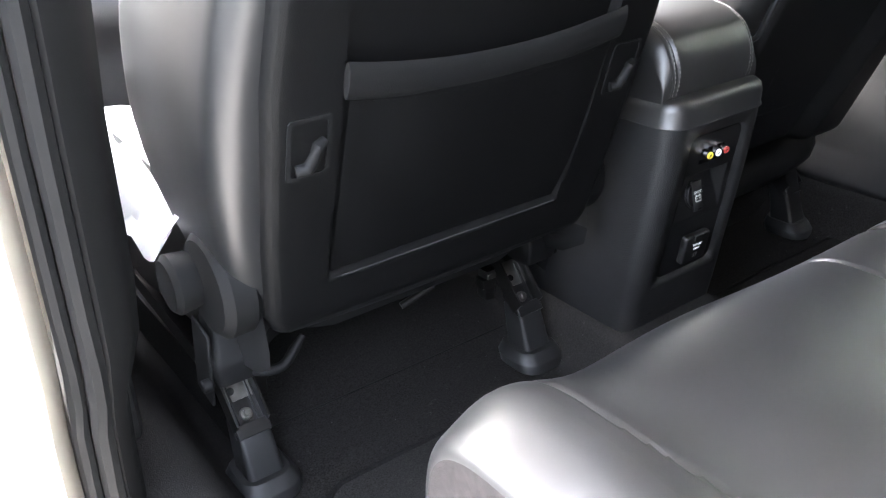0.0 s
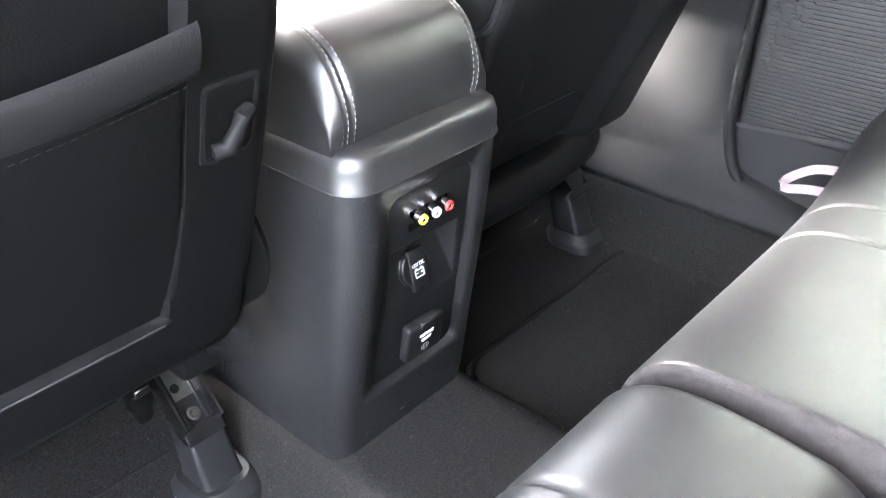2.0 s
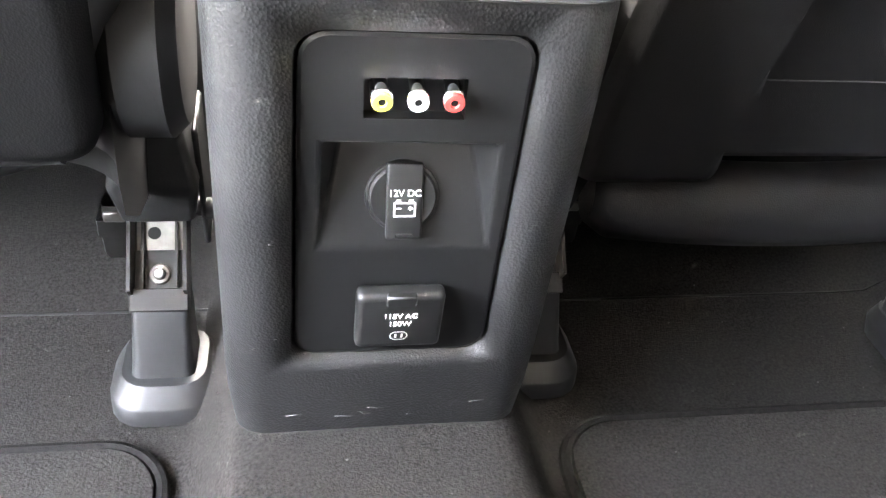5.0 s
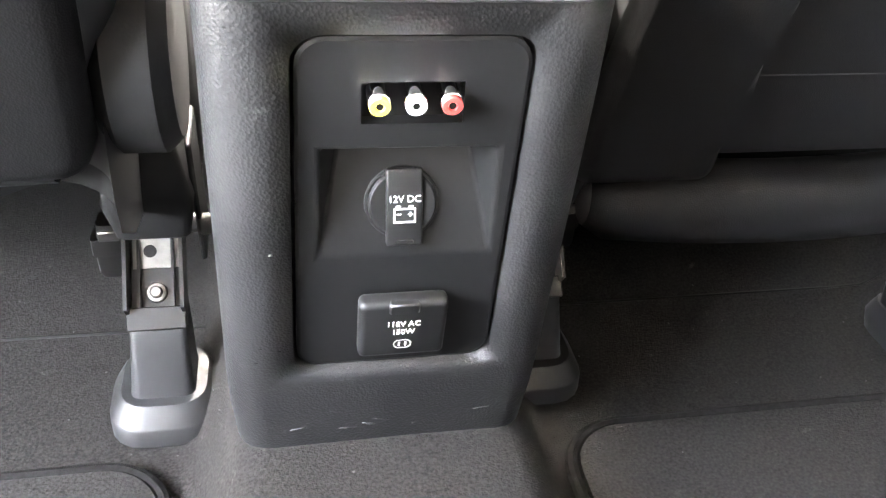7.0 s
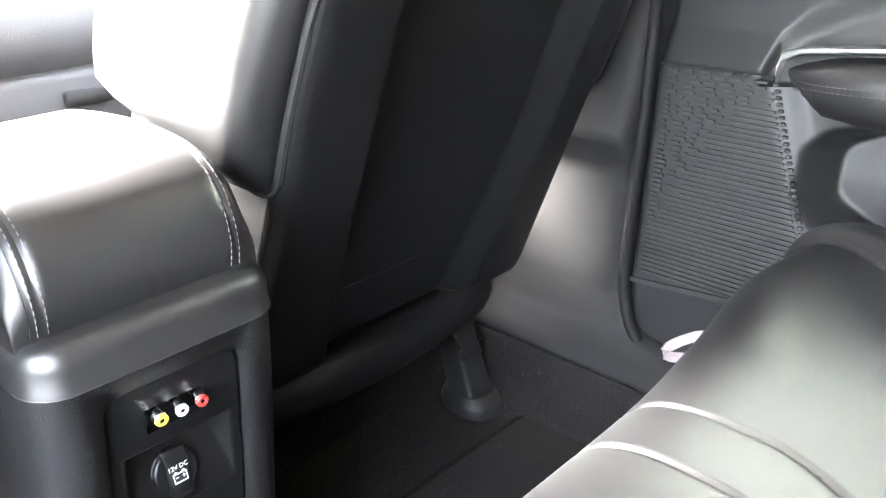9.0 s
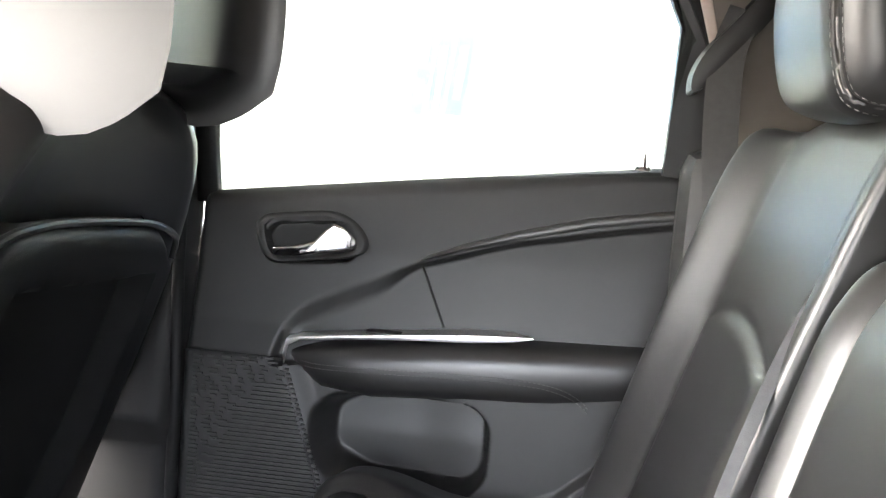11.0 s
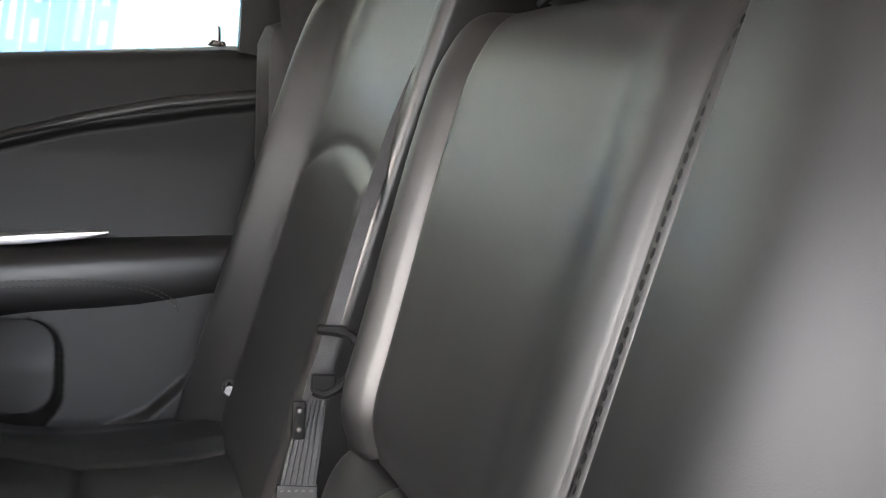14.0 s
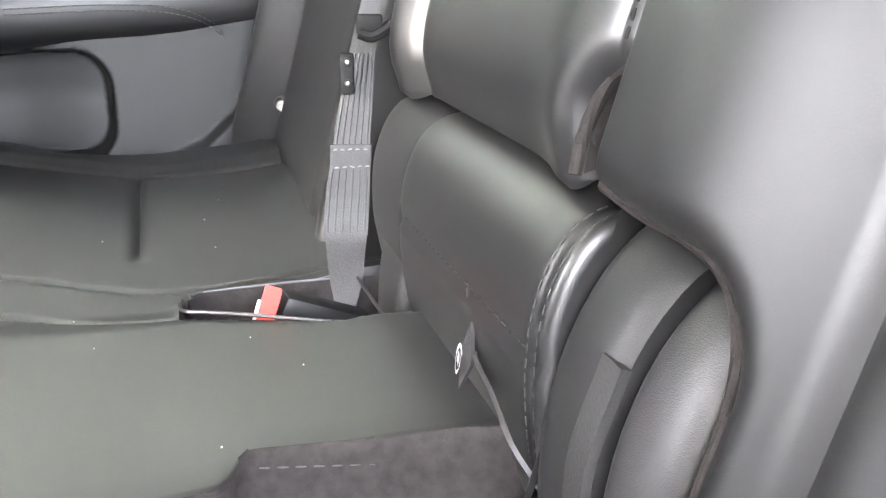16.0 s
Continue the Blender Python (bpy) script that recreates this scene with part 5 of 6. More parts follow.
# window frame and black corner plate
bm = B()
fr = [(0.738, 0.012, 0.70), (0.725, 0.012, 0.80), (0.690, 0.0, 0.97), (0.668, -0.02, 1.05), (0.664, -0.08, 1.080), (0.662, -0.35, 1.088), (0.668, -0.545, 1.085), (0.678, -0.600, 1.040), (0.700, -0.650, 0.955), (0.714, -0.69, 0.87), (0.73, -0.72, 0.78)]
frs = spline(fr, 60)
rings = []
for i, p in enumerate(frs):
    t = Vector(frs[min(i + 1, 59)] - frs[max(i - 1, 0)]).normalized()
    o = Vector((1, 0, 0))
    s = t.cross(o).normalized()
    rings.append([Vector(p) + s * a + o * b_ for a, b_ in rrect(0.030, 0.03, 0.008, 3)])
loft(bm, rings)
part("window_frame", bm, RUBBER, door, "black window frame")
bm = B()
ring = [Vector((0.725, -0.606, 0.780)), Vector((0.718, -0.608, 0.87)), Vector((0.700, -0.607, 0.966)), Vector((0.683, -0.576, 1.026)), Vector((0.664, -0.543, 1.084)), Vector((0.664, -0.575, 1.084)), Vector((0.690, -0.640, 1.010)), Vector((0.70, -0.70, 0.90)), Vector((0.722, -0.725, 0.77))]
loft(bm, [ring, [p + Vector((0.02, 0, 0)) for p in ring]])
part("corner_plate", bm, PLASTIC_FINE, door, "black corner plate behind the glass")
bm = B()
ring = [Vector((0.742, 0.005, 0.70)), Vector((0.695, -0.01, 0.97)), Vector((0.670, -0.05, 1.06)), Vector((0.668, -0.56, 1.06)), Vector((0.702, -0.63, 0.945)), Vector((0.742, -0.63, 0.76))]
loft(bm, [ring, [p + Vector((0.004, 0, 0)) for p in ring]])
gl = part("glass", bm, glass_m, door, "clear window glass", smooth=False)
gl.visible_shadow = False
# seal round the door opening
bm = B()
tube(bm, spline([(0.675, 0.020, 0.80), (0.668, 0.026, 0.636), (0.640, 0.018, 0.45), (0.618, 0.016, 0.26), (0.613, 0.010, 0.215), (0.604, -0.012, 0.172), (0.596, -0.055, 0.140), (0.590, -0.12, 0.118), (0.585, -0.30, 0.105)], 60), 0.0085, 10)
tagged(part("door_seal", bm, RUBBER), "black rubber seal round the door opening", "door seal", kind="structure")
# striker loop and lower belt anchor at the rear of the door
bm = B()
tube(bm, spline([(0.628, -0.612, 0.605), (0.612, -0.608, 0.600), (0.610, -0.606, 0.588), (0.618, -0.608, 0.578), (0.632, -0.612, 0.578)], 16), 0.0035, 8)
tagged(part("seat_striker", bm, CHROME), "bright steel latch striker loop beside the seat", "striker")

# ==== rear bench ====
CUSH = [(-0.260, 0.10), (-0.235, 0.16), (-0.216, 0.25), (-0.216, 0.315), (-0.232, 0.355), (-0.268, 0.377), (-0.33, 0.380), (-0.43, 0.371), (-0.52, 0.374), (-0.58, 0.380), (-0.61, 0.375), (-0.62, 0.33), (-0.60, 0.20), (-0.45, 0.10), (-0.260, 0.10)]


WELL = [(0.148, -0.460), (0.114, -0.460), (0.104, -0.472), (0.090, -0.500), (0.066, -0.545), (0.055, -0.59), (0.075, -0.60), (0.118, -0.60), (0.150, -0.59), (0.156, -0.545), (0.158, -0.50), (0.157, -0.472)]


def well_in(x, y):
    """How deep inside the buckle well a place lies (negative outside)."""
    left = float(np.interp(-y, (0.46, 0.472, 0.500, 0.545, 0.60), (0.114, 0.104, 0.090, 0.066, 0.055)))
    return min(x - left, 0.157 - x, -0.460 - y)


def split_cover(bm, ob, pieces):
    """Sew the cover from its panels: each piece keeps the faces whose middle it claims."""
    me = bpy.data.meshes.new("tmp")
    bmesh.ops.recalc_face_normals(bm, faces=bm.faces[:])
    bm.to_mesh(me)
    bm.free()
    for nm, own, *cloth in pieces:
        b2 = bmesh.new()
        b2.from_mesh(me)
        bmesh.ops.delete(b2, geom=[fc for fc in b2.faces if not own(fc.calc_center_median())], context='FACES')
        part(nm, b2, cloth[0] if cloth else LEATHER, ob, sharp=60)
    bpy.data.meshes.remove(me)


def step_back(y):
    """The inner edge of the wide cushion steps back behind the seat split."""
    return float(np.interp(y, (-0.602, -0.484), (-0.010, 0.021))) * smooth01((-0.468 - y) / 0.012)


def bench_cushion(name, x0, x1, label, crown, welts, rnd=0.03, hole=None):
    ob = thing(name, ((x0 + x1) / 2, -0.43, 0.15), label, "seat cushion", "rear bench")
    bend = lambda w, y: w - (0.045 * smooth01((-0.33 - y) / 0.15) if w > 0 else 0.0) + (0.03 * smooth01((-0.30 - y) / 0.2) if w < -0.5 else 0.0)
    prof = spline(CUSH, 260)[:-1]

    def inset(x, u, y, z, n):
        e = round_end(min(x - x0, x1 - x), rnd)
        if z > 0.24:
            e -= crown(x, y) * (n[1] if n[1] > 0 else 0) + (crown(x, y) * (1.3 if hole else 0.4) * max(0, n[0]))
            for w in welts:
                d = x - bend(w, y)
                e += groove(d, 0.0026, 0.0024)
            if hole and n[1] > 0.5:
                e += 0.045 * smooth01(well_in(x, y) / 0.007)
        return e
    xs = sorted(set(edge_xs(x0, x1, 40, rnd) + [w + d for w in welts for d in (-0.02, -0.014, -0.009, -0.006, -0.003, 0, 0.003, 0.006, 0.009, 0.014, 0.02)] + ([*np.linspace(0.04, 0.24, 84), *np.linspace(0.41, 0.60, 52)] if hole else [])))
    bm = B()
    swept(bm, prof, xs, inset, flip=1.0)
    if hole:
        for v in bm.verts:
            v.co.x += step_back(v.co.y) * max(0.0, min(1.0, (0.03 - v.co.x) / 0.09))
    cuts = sorted(welts)
    edge = 0.0045 if hole else 0.0004
    rear_step = step_back if hole else (lambda y: 0.0)
    split_cover(bm, ob, [("cushion_panel", lambda c, i=i: c.x > x0 + edge + rear_step(c.y) and sum(c.x > bend(w, c.y) for w in cuts) == i) for i in range(len(cuts) + 1)]
                + [("side_wall", lambda c: c.x <= x0 + edge + rear_step(c.y), FABRIC)])
    if hole:
        outl = spline(WELL + WELL[:1], 60)[:-1]
        bm = B()
        tube(bm, [(a, b_, 0.377 + crown_base(a, b_) - 0.0015) for a, b_ in outl if b_ > -0.572], 0.0012, 6)
        part("well_piping", bm, LEATHER_SMOOTH, ob)
        mid = sum((Vector((a, b_, 0)) for a, b_ in outl), Vector()) / len(outl)
        bm = B()
        loft(bm, [[Vector((mid.x + (a - mid.x) * k_, mid.y + (b_ - mid.y) * k_, z)) for a, b_ in outl] for k_, z in ((0.955, 0.3755), (0.90, 0.362), (0.86, 0.345))], caps=False)
        bm.faces.new(bm.verts[-len(outl):])
        part("well_lining", bm, FABRIC, ob, "brown-black fabric lining of the buckle well")
    return ob


def bolster_x(y):
    """The seam between the seating panel and the outer side roll of the cushion."""
    return float(np.interp(y, (-0.62, -0.50, -0.434, -0.31, -0.25, -0.20), (0.430, 0.434, 0.448, 0.515, 0.540, 0.545)))


def crown_base(x, y):
    c = 0.010 * smooth01((0.150 - x) / 0.05) * smooth01((-0.28 - y) / 0.15)
    d = x - bolster_x(y)
    c += 0.008 * smooth01(d / 0.035) * smooth01((0.615 - x) / 0.06) - groove(d, 0.0032, 0.0045)
    c -= 0.012 * smooth01((x - 0.52) / 0.06) * smooth01((-0.30 - y) / 0.08)
    c += 0.012 * smooth01((x - 0.34) / 0.14) * smooth01((y + 0.34) / 0.10)
    return c + 0.008 * math.exp(-((x - 0.38) / 0.10) ** 2)


def crown_r(x, y):
    cross = groove(y + 0.433, 0.0026, 0.005) * smooth01((x - 0.23) / 0.02) * smooth01((bolster_x(y) - x) / 0.012)
    return crown_base(x, y) - cross


def crown_l(x, y):
    return 0.020 * math.exp(-((x + 0.575) / 0.05) ** 2) + 0.008 * math.exp(-((x + 0.39) / 0.12) ** 2) - 0.034 * smooth01((x + 0.150) / 0.04) * smooth01((-0.36 - y) / 0.08)


bench_r = bench_cushion("rear_bench_cushion", -0.063, 0.612, "wide black leather rear bench cushion with piped seams", crown_r, (0.157, 0.217), rnd=0.007, hole=True)
bench_cushion("rear_bench_cushion", -0.635, -0.078, "black leather rear bench cushion by the open door", crown_l, (-0.195, -0.548), rnd=0.014)
bm = B()
stitches(bm, [(-0.0634 + step_back(y), y, 0.366 + crown_r(0.0, y)) for y in np.linspace(-0.484, -0.60, 40)], 0.0045, 0.003, 0.0004)
part("stitching", bm, BELT, bench_r)

BK = lambda z: -0.600 - 0.29 * (z - 0.500)


def bench_back(name, x0, x1, zbot, ztop, label, bolster, th=0.10, rnd=0.028, lift=0.0, top=None, pieces=None, lean=0.0, rnd_far=None, dense=None, notch=None):
    ob = thing(name, ((x0 + x1) / 2, -0.72, zbot), label, "seat back", "rear bench")
    f = lambda z: BK(z) + lift
    prof = spline([(f(zbot) - 0.012, zbot), (f(zbot + 0.03) + 0.001, zbot + 0.03), (f(zbot + 0.3 * (ztop - zbot)) + 0.002, zbot + 0.3 * (ztop - zbot)), (f(zbot + 0.7 * (ztop - zbot)) + 0.002, zbot + 0.7 * (ztop - zbot)), (f(ztop - 0.03) - 0.003, ztop - 0.03),
                   (f(ztop) - 0.022, ztop), (f(ztop) - th + 0.02, ztop - 0.004), (f(ztop) - th, ztop - 0.03), (f(zbot + 0.1) - th, zbot + 0.1), (f(zbot) - th + 0.01, zbot), (f(zbot) - 0.012, zbot)], 460 if notch else 260)[:-1]

    def inset(x, u, y, z, n):
        e = max(round_end(x - x0, rnd), round_end(x1 - x, rnd_far or rnd))
        if n[0] > 0.2:
            e -= bolster(x, z) * n[0]
        if notch and n[0] > 0.0:
            e += round_end(max(0.0, -notch(x, z)), 0.013)
        return e

    xs = sorted(set(edge_xs(x0, x1, 90, rnd) + [x1 - (rnd_far or rnd) * k / 14 for k in range(15)] + ([*np.linspace(*dense)] if dense else [])))
    bm = B()
    swept(bm, prof, xs, inset, flip=1.0)
    for v in bm.verts:
        zn = (v.co.z - zbot) / (ztop - zbot)
        if top:
            dz = top(v.co.x) * smooth01((zn - 0.45) / 0.55)
            v.co.z += dz
            v.co.y -= 0.28 * dz
    split_cover(bm, ob, pieces)
    for v in [w for ch in ob.children for w in ch.data.vertices] if lean else ():
        v.co.x += lean * (v.co.z - 0.5) * smooth01((v.co.x - 0.02) / 0.09)
    return ob


def bol_r(x, z):
    d = 0.040 * smooth01((x - 0.49) / 0.08) + 0.008 * smooth01((0.26 - x) / 0.03)
    arch = 0.682 - 1.6 * (x - 0.385) ** 2
    inside = min((arch - z) / 0.02, (0.505 - x) / 0.02, (x - 0.26) / 0.02)
    d += 0.004 * smooth01(inside) - groove(min((arch - z), (0.505 - x), (x - 0.262)), 0.006, 0.0028)
    return d


bench_back("rear_seat_back", 0.216, 0.585, 0.350, 0.872, "outer black leather rear seat back with an arched insert", bol_r,
                    rnd=0.009, rnd_far=0.028, top=lambda x: -0.036 * smooth01((x - 0.40) / 0.20),
                    pieces=[("inner_bolster", lambda c: c.x <= 0.262), ("main_panel", lambda c: 0.262 < c.x < 0.508), ("outer_bolster", lambda c: c.x >= 0.508)])
def notch_l(x, z):
    """Inside the cut-out over the recliner drum: positive there."""
    return rrect_dist(x, z, -0.198, 0.10, 0.0, 0.504, 0.030)


def notch_c(x, z):
    """Inside the finger notch at the foot of the centre back."""
    return rrect_dist(x, z, -0.30, -0.084, 0.30, 0.541, 0.020)


back_l = bench_back("rear_seat_back", -0.640, -0.1068, 0.34, 0.834, "black leather rear seat back by the open door",
                    lambda x, z: 0.014 * smooth01((-0.50 - x) / 0.06) + 0.010 * math.exp(-((x + 0.160) / 0.045) ** 2) - groove(x + 0.229, 0.003, 0.003), lift=0.0050, rnd=0.004, dense=(-0.214, -0.108, 80), notch=notch_l,
                    pieces=[("side_panel", lambda c: c.x > -0.229 and notch_l(c.x, c.z) < 0), ("main_panel", lambda c: c.x <= -0.229)])


def bol_c(x, z):
    d = -groove(x - 0.114, 0.0035, 0.003) + 0.012 * math.exp(-((x - 0.138) / 0.018) ** 2)
    return d + 0.009 * math.exp(-((x + 0.078) / 0.026) ** 2) - groove(x + 0.0995, 0.0022, 0.0012)


back_c = bench_back("centre_seat_back", -0.1087, 0.168, 0.498, 0.774, "black leather centre seat back with stitched edges", bol_c, th=0.085, rnd=0.003, rnd_far=0.030, lift=0.003, lean=0.14, dense=(-0.106, -0.066, 30), notch=notch_c,
                    pieces=[("edge_roll", lambda c: c.x > 0.114), ("main_panel", lambda c: c.x <= 0.114 and notch_c(c.x, c.z) < 0)])
# fabric linings of the two cut-outs
def hem(owner, pts, off, deep):
    path = spline([(x, BK(z) + off, z) for x, z in pts], 50)
    bm = B()
    tube(bm, [Vector(p) + Vector((0, 0.0015, 0)) for p in path], 0.0026, 8)
    part("bound_edge", bm, FABRIC, owner)
    bm = B()
    loft(bm, [[Vector(p) + Vector((0, -0.002, 0)) for p in path], [Vector(p) + Vector((0, -deep, deep * 0.29)) for p in path]], closed=False)
    part("lining", bm, FABRIC, owner, "dark fabric lining of the cut-out")


hem(back_l, [(-0.110, 0.506), (-0.135, 0.504), (-0.160, 0.504), (-0.178, 0.501), (-0.190, 0.492), (-0.197, 0.478), (-0.199, 0.455), (-0.199, 0.40), (-0.199, 0.345)], 0.002, 0.06)
hem(back_c, [(-0.108, 0.544), (-0.098, 0.542), (-0.090, 0.537), (-0.085, 0.527), (-0.0835, 0.515), (-0.086, 0.503)], 0.0, 0.045)
bm = B()
stitches(bm, [(-0.1030, BK(z) + float(np.interp(z, (0.552, 0.65, 0.70, 0.74, 0.75), (0.0089, 0.0091, 0.0085, 0.0048, 0.0028))), z) for z in np.linspace(0.552, 0.748, 60)], 0.0040, 0.0020, 0.0008)
part("stitching", bm, RUBBER, back_c, "black thread")
# pull loop on top of the centre back
bm = B()
ribbon(bm, spline([(-0.004, -0.680, 0.768), (0.004, -0.673, 0.772), (0.014, -0.668, 0.775), (0.023, -0.669, 0.775), (0.024, -0.673, 0.772), (0.016, -0.675, 0.770), (0.004, -0.680, 0.767)], 28), (0.1, 0.75, 0.6), 0.008, 0.0026)
part("pull_loop", bm, LOOP, back_c, "pale pinkish webbing pull loop")
bm = B()
tube(bm, spline([(0.09, -0.684, 0.772), (0.05, -0.676, 0.774), (0.005, -0.676, 0.772), (-0.025, -0.672, 0.776), (-0.055, -0.672, 0.772), (-0.085, -0.674, 0.769), (-0.104, -0.678, 0.768)], 40), 0.0024, 6)
part("elastic_cord", bm, RUBBER, back_c)


# ==== headrests ====
def headrest(cx, hw, prof_pts, label, seam_x, base, post_x, r, z_turn):
    """A padded block; its face panel is sewn in: the seam climbs at seam_x, turns a corner at z_turn and runs on along the top edge."""
    ob = thing("headrest", base, label, "headrest", "rear headrests")
    prof = spline(prof_pts, 110)[:-1]
    run = np.r_[0, np.cumsum(np.linalg.norm(np.diff(prof, axis=0), axis=1))]
    s_turn = float(run[int(np.argmax(prof[:, 1] > z_turn))])
    mid = prof.mean(0)
    reach = np.linalg.norm(prof - mid, axis=1).mean()
    rc = 0.052

    def fall(x):
        return round_end(hw - abs(x - cx), r) * 0.9 + 0.010 * ((x - cx) / hw) ** 2

    def seam_d(x, s_):
        dx, ds = seam_x - x + rc, s_ - s_turn + rc
        return math.hypot(max(dx, 0), max(ds, 0)) + min(max(dx, ds), 0) - rc

    def at(x, s_, lift=0.0):
        p = np.array([np.interp(s_, run, prof[:, k]) for k in (0, 1)])
        e = fall(x) + groove(seam_d(x, s_), 0.0024, 0.0028) - lift
        return Vector((x, *(mid + (p - mid) * (1 - e / reach))))
    xs = sorted(set(edge_xs(cx - hw, cx + hw, 60, r) + [seam_x + d for d in (-0.006, -0.004, -0.002, 0, 0.002, 0.004, 0.006)]))
    bm = B()
    loft(bm, [[at(x, s_) for s_ in run] for x in xs])
    part("pad", bm, LEATHER, ob, "black leather pad", sharp=60)
    for off in (-0.0055, 0.0055):
        rr, sx, st = rc + off, seam_x - off, s_turn + off
        path = [(sx, s_) for s_ in np.linspace(run[4], st - rr, 30)]
        path += [(sx + rr - rr * math.cos(a), st - rr + rr * math.sin(a)) for a in np.linspace(0.1, math.pi / 2, 14)]
        path += [(x, st) for x in np.linspace(sx + rr + 0.004, cx + hw * 0.75, 30)]
        bm = B()
        stitches(bm, [at(x, s_, 0.0009) for x, s_ in path], 0.0046, 0.0026, 0.00055)
        part("stitching", bm, THREAD, ob, "pale grey thread")
    # seam between the side gusset and the back
    bm = B()
    xe = cx - hw + 0.012
    k0 = [k for k in range(len(prof)) if prof[k][0] < mid[0] - 0.008 and prof[k][1] > mid[1]]
    pts = [at(xe, run[k], -0.004) for k in k0[:10]]
    low = Vector((xe - 0.004, mid[0] - 0.030, mid[1] - 0.02))
    tube(bm, [tuple(p) for p in spline([pts[0], pts[0].lerp(low, 0.5) + Vector((-0.004, 0, 0)), low], 12)], 0.0016, 6)
    part("gusset_seam", bm, LEATHER_SMOOTH, ob)
    for px in post_x:
        bm = B()
        zb = min(p[1] for p in prof_pts)
        yc = sum(p[0] for p in prof_pts) / len(prof_pts) - 0.006
        tube(bm, [(px, yc, zb - 0.05), (px, yc, zb + 0.03)], 0.006, 12)
        part("post", bm, CHROME, ob, "chrome post")
        bm = B()
        cyl(bm, (px, yc, zb - 0.022), (0, 0, 1), 0.013, 0.010, 16, 0.011, 0.002)
        part("guide", bm, PLASTIC_FINE, ob)
    return ob


headrest(0.008, 0.130, [(-0.705, 0.764), (-0.684, 0.774), (-0.666, 0.805), (-0.650, 0.850), (-0.643, 0.885), (-0.652, 0.904), (-0.676, 0.912), (-0.712, 0.907), (-0.750, 0.884), (-0.770, 0.84), (-0.760, 0.79), (-0.735, 0.766), (-0.705, 0.764)],
                "black leather centre headrest with twin pale stitching", -0.0960, (0.0, -0.70, 0.756), (), 0.050, 0.902)
headrest(0.380, 0.112, [(-0.726, 0.861), (-0.691, 0.865), (-0.671, 0.882), (-0.658, 0.934), (-0.656, 0.984), (-0.674, 1.027), (-0.708, 1.041), (-0.748, 1.032), (-0.776, 0.992), (-0.784, 0.934), (-0.776, 0.882), (-0.746, 0.863), (-0.726, 0.861)],
                "black leather outer headrest on chrome posts", 0.288, (0.380, -0.70, 0.82), (0.32, 0.405), 0.04, 1.015)
headrest(-0.400, 0.112, [(-0.740, 0.857), (-0.705, 0.861), (-0.685, 0.884), (-0.672, 0.94), (-0.670, 0.99), (-0.688, 1.033), (-0.722, 1.047), (-0.762, 1.038), (-0.790, 0.998), (-0.798, 0.94), (-0.790, 0.884), (-0.76, 0.859), (-0.740, 0.857)],
                "black leather outer headrest by the open door", -0.490, (-0.400, -0.74, 0.82), (-0.46, -0.34), 0.04, 1.021)

# ==== below the centre back: flap, hinges, belts ====
flap = thing("lower_centre_pad", (-0.010, -0.62, 0.33), "black leather pad below the centre seat back", "seat pad")
bm = B()
prof = spline([(-0.606, 0.33), (-0.588, 0.37), (-0.580, 0.420), (-0.583, 0.460), (-0.597, 0.486), (-0.622, 0.494), (-0.655, 0.487), (-0.672, 0.42), (-0.662, 0.33), (-0.606, 0.33)], 90)[:-1]
xs_ = sorted(set(edge_xs(-0.106, 0.088, 30, 0.006) + [-0.0965 + d for d in (-0.006, -0.003, 0, 0.003, 0.006)]))
swept(bm, prof, xs_, lambda x, u, y, z, n: round_end(min(x + 0.106, 0.088 - x), 0.006) + groove(x + 0.0965, 0.003, 0.0016) + (groove(z - 0.438, 0.0028, 0.0028) if n[0] > 0.5 else 0), flip=1.0)
part("pad", bm, LEATHER, flap, sharp=60)
for x in (-0.0930, -0.0995):
    bm = B()
    stitches(bm, [(x, p[0] - (-0.0001 if x > -0.098 else 0.0004), p[1] - (-0.0001 if x > -0.098 else 0.0004)) for p in prof[4:42]], 0.0040, 0.0022, 0.00045)
    part("stitching", bm, THREAD_DARK, flap)
bm = B()
stitches(bm, [(x, -0.5805, 0.4395) for x in np.linspace(-0.092, 0.080, 40)], 0.004, 0.003, 0.0005)
tube(bm, [(-0.026, -0.5808, 0.438), (-0.030, -0.582, 0.42)], 0.0008, 5)
part("stitching", bm, THREAD_DARK, flap)
# pull tab with oval badge and strap
tab = thing("pull_tab", (-0.020, -0.556, 0.38), "small dark fabric pull tab with an oval badge", "pull tab")
bm = B()
ring = [Vector((-0.036, -0.579, 0.426)), Vector((-0.034, -0.575, 0.411)), Vector((-0.043, -0.571, 0.398)), Vector((-0.047, -0.575, 0.411))]
loft(bm, [ring, [p + Vector((0.0005, -0.002, 0)) for p in ring]])
part("tab", bm, BELT, tab, smooth=False)
bm = B()
cm = Vector((-0.0402, -0.5748, 0.4115))
dvx, dvz = Vector((0.0028, 0.0, 0.0006)), Vector((0.001, -0.0015, 0.0065))
rings = [[cm + (dvx * math.cos(a) + dvz * math.sin(a)) * k_ + Vector((0, 0.003, 0)) for a in np.linspace(0, 2 * math.pi, 20, endpoint=False)] for k_ in (1.0, 0.75)]
va, vb = [[bm.verts.new(p) for p in rg] for rg in rings]
for i in range(20):
    bm.faces.new((va[i], va[(i + 1) % 20], vb[(i + 1) % 20], vb[i]))
qv = [bm.verts.new(cm + Vector((0, 0.003, 0)) + dvx * a + dvz * b_) for a, b_ in ((-0.3, -0.5), (0.4, -0.2), (0.3, 0.5), (-0.4, 0.2))]
bm.faces.new(qv)
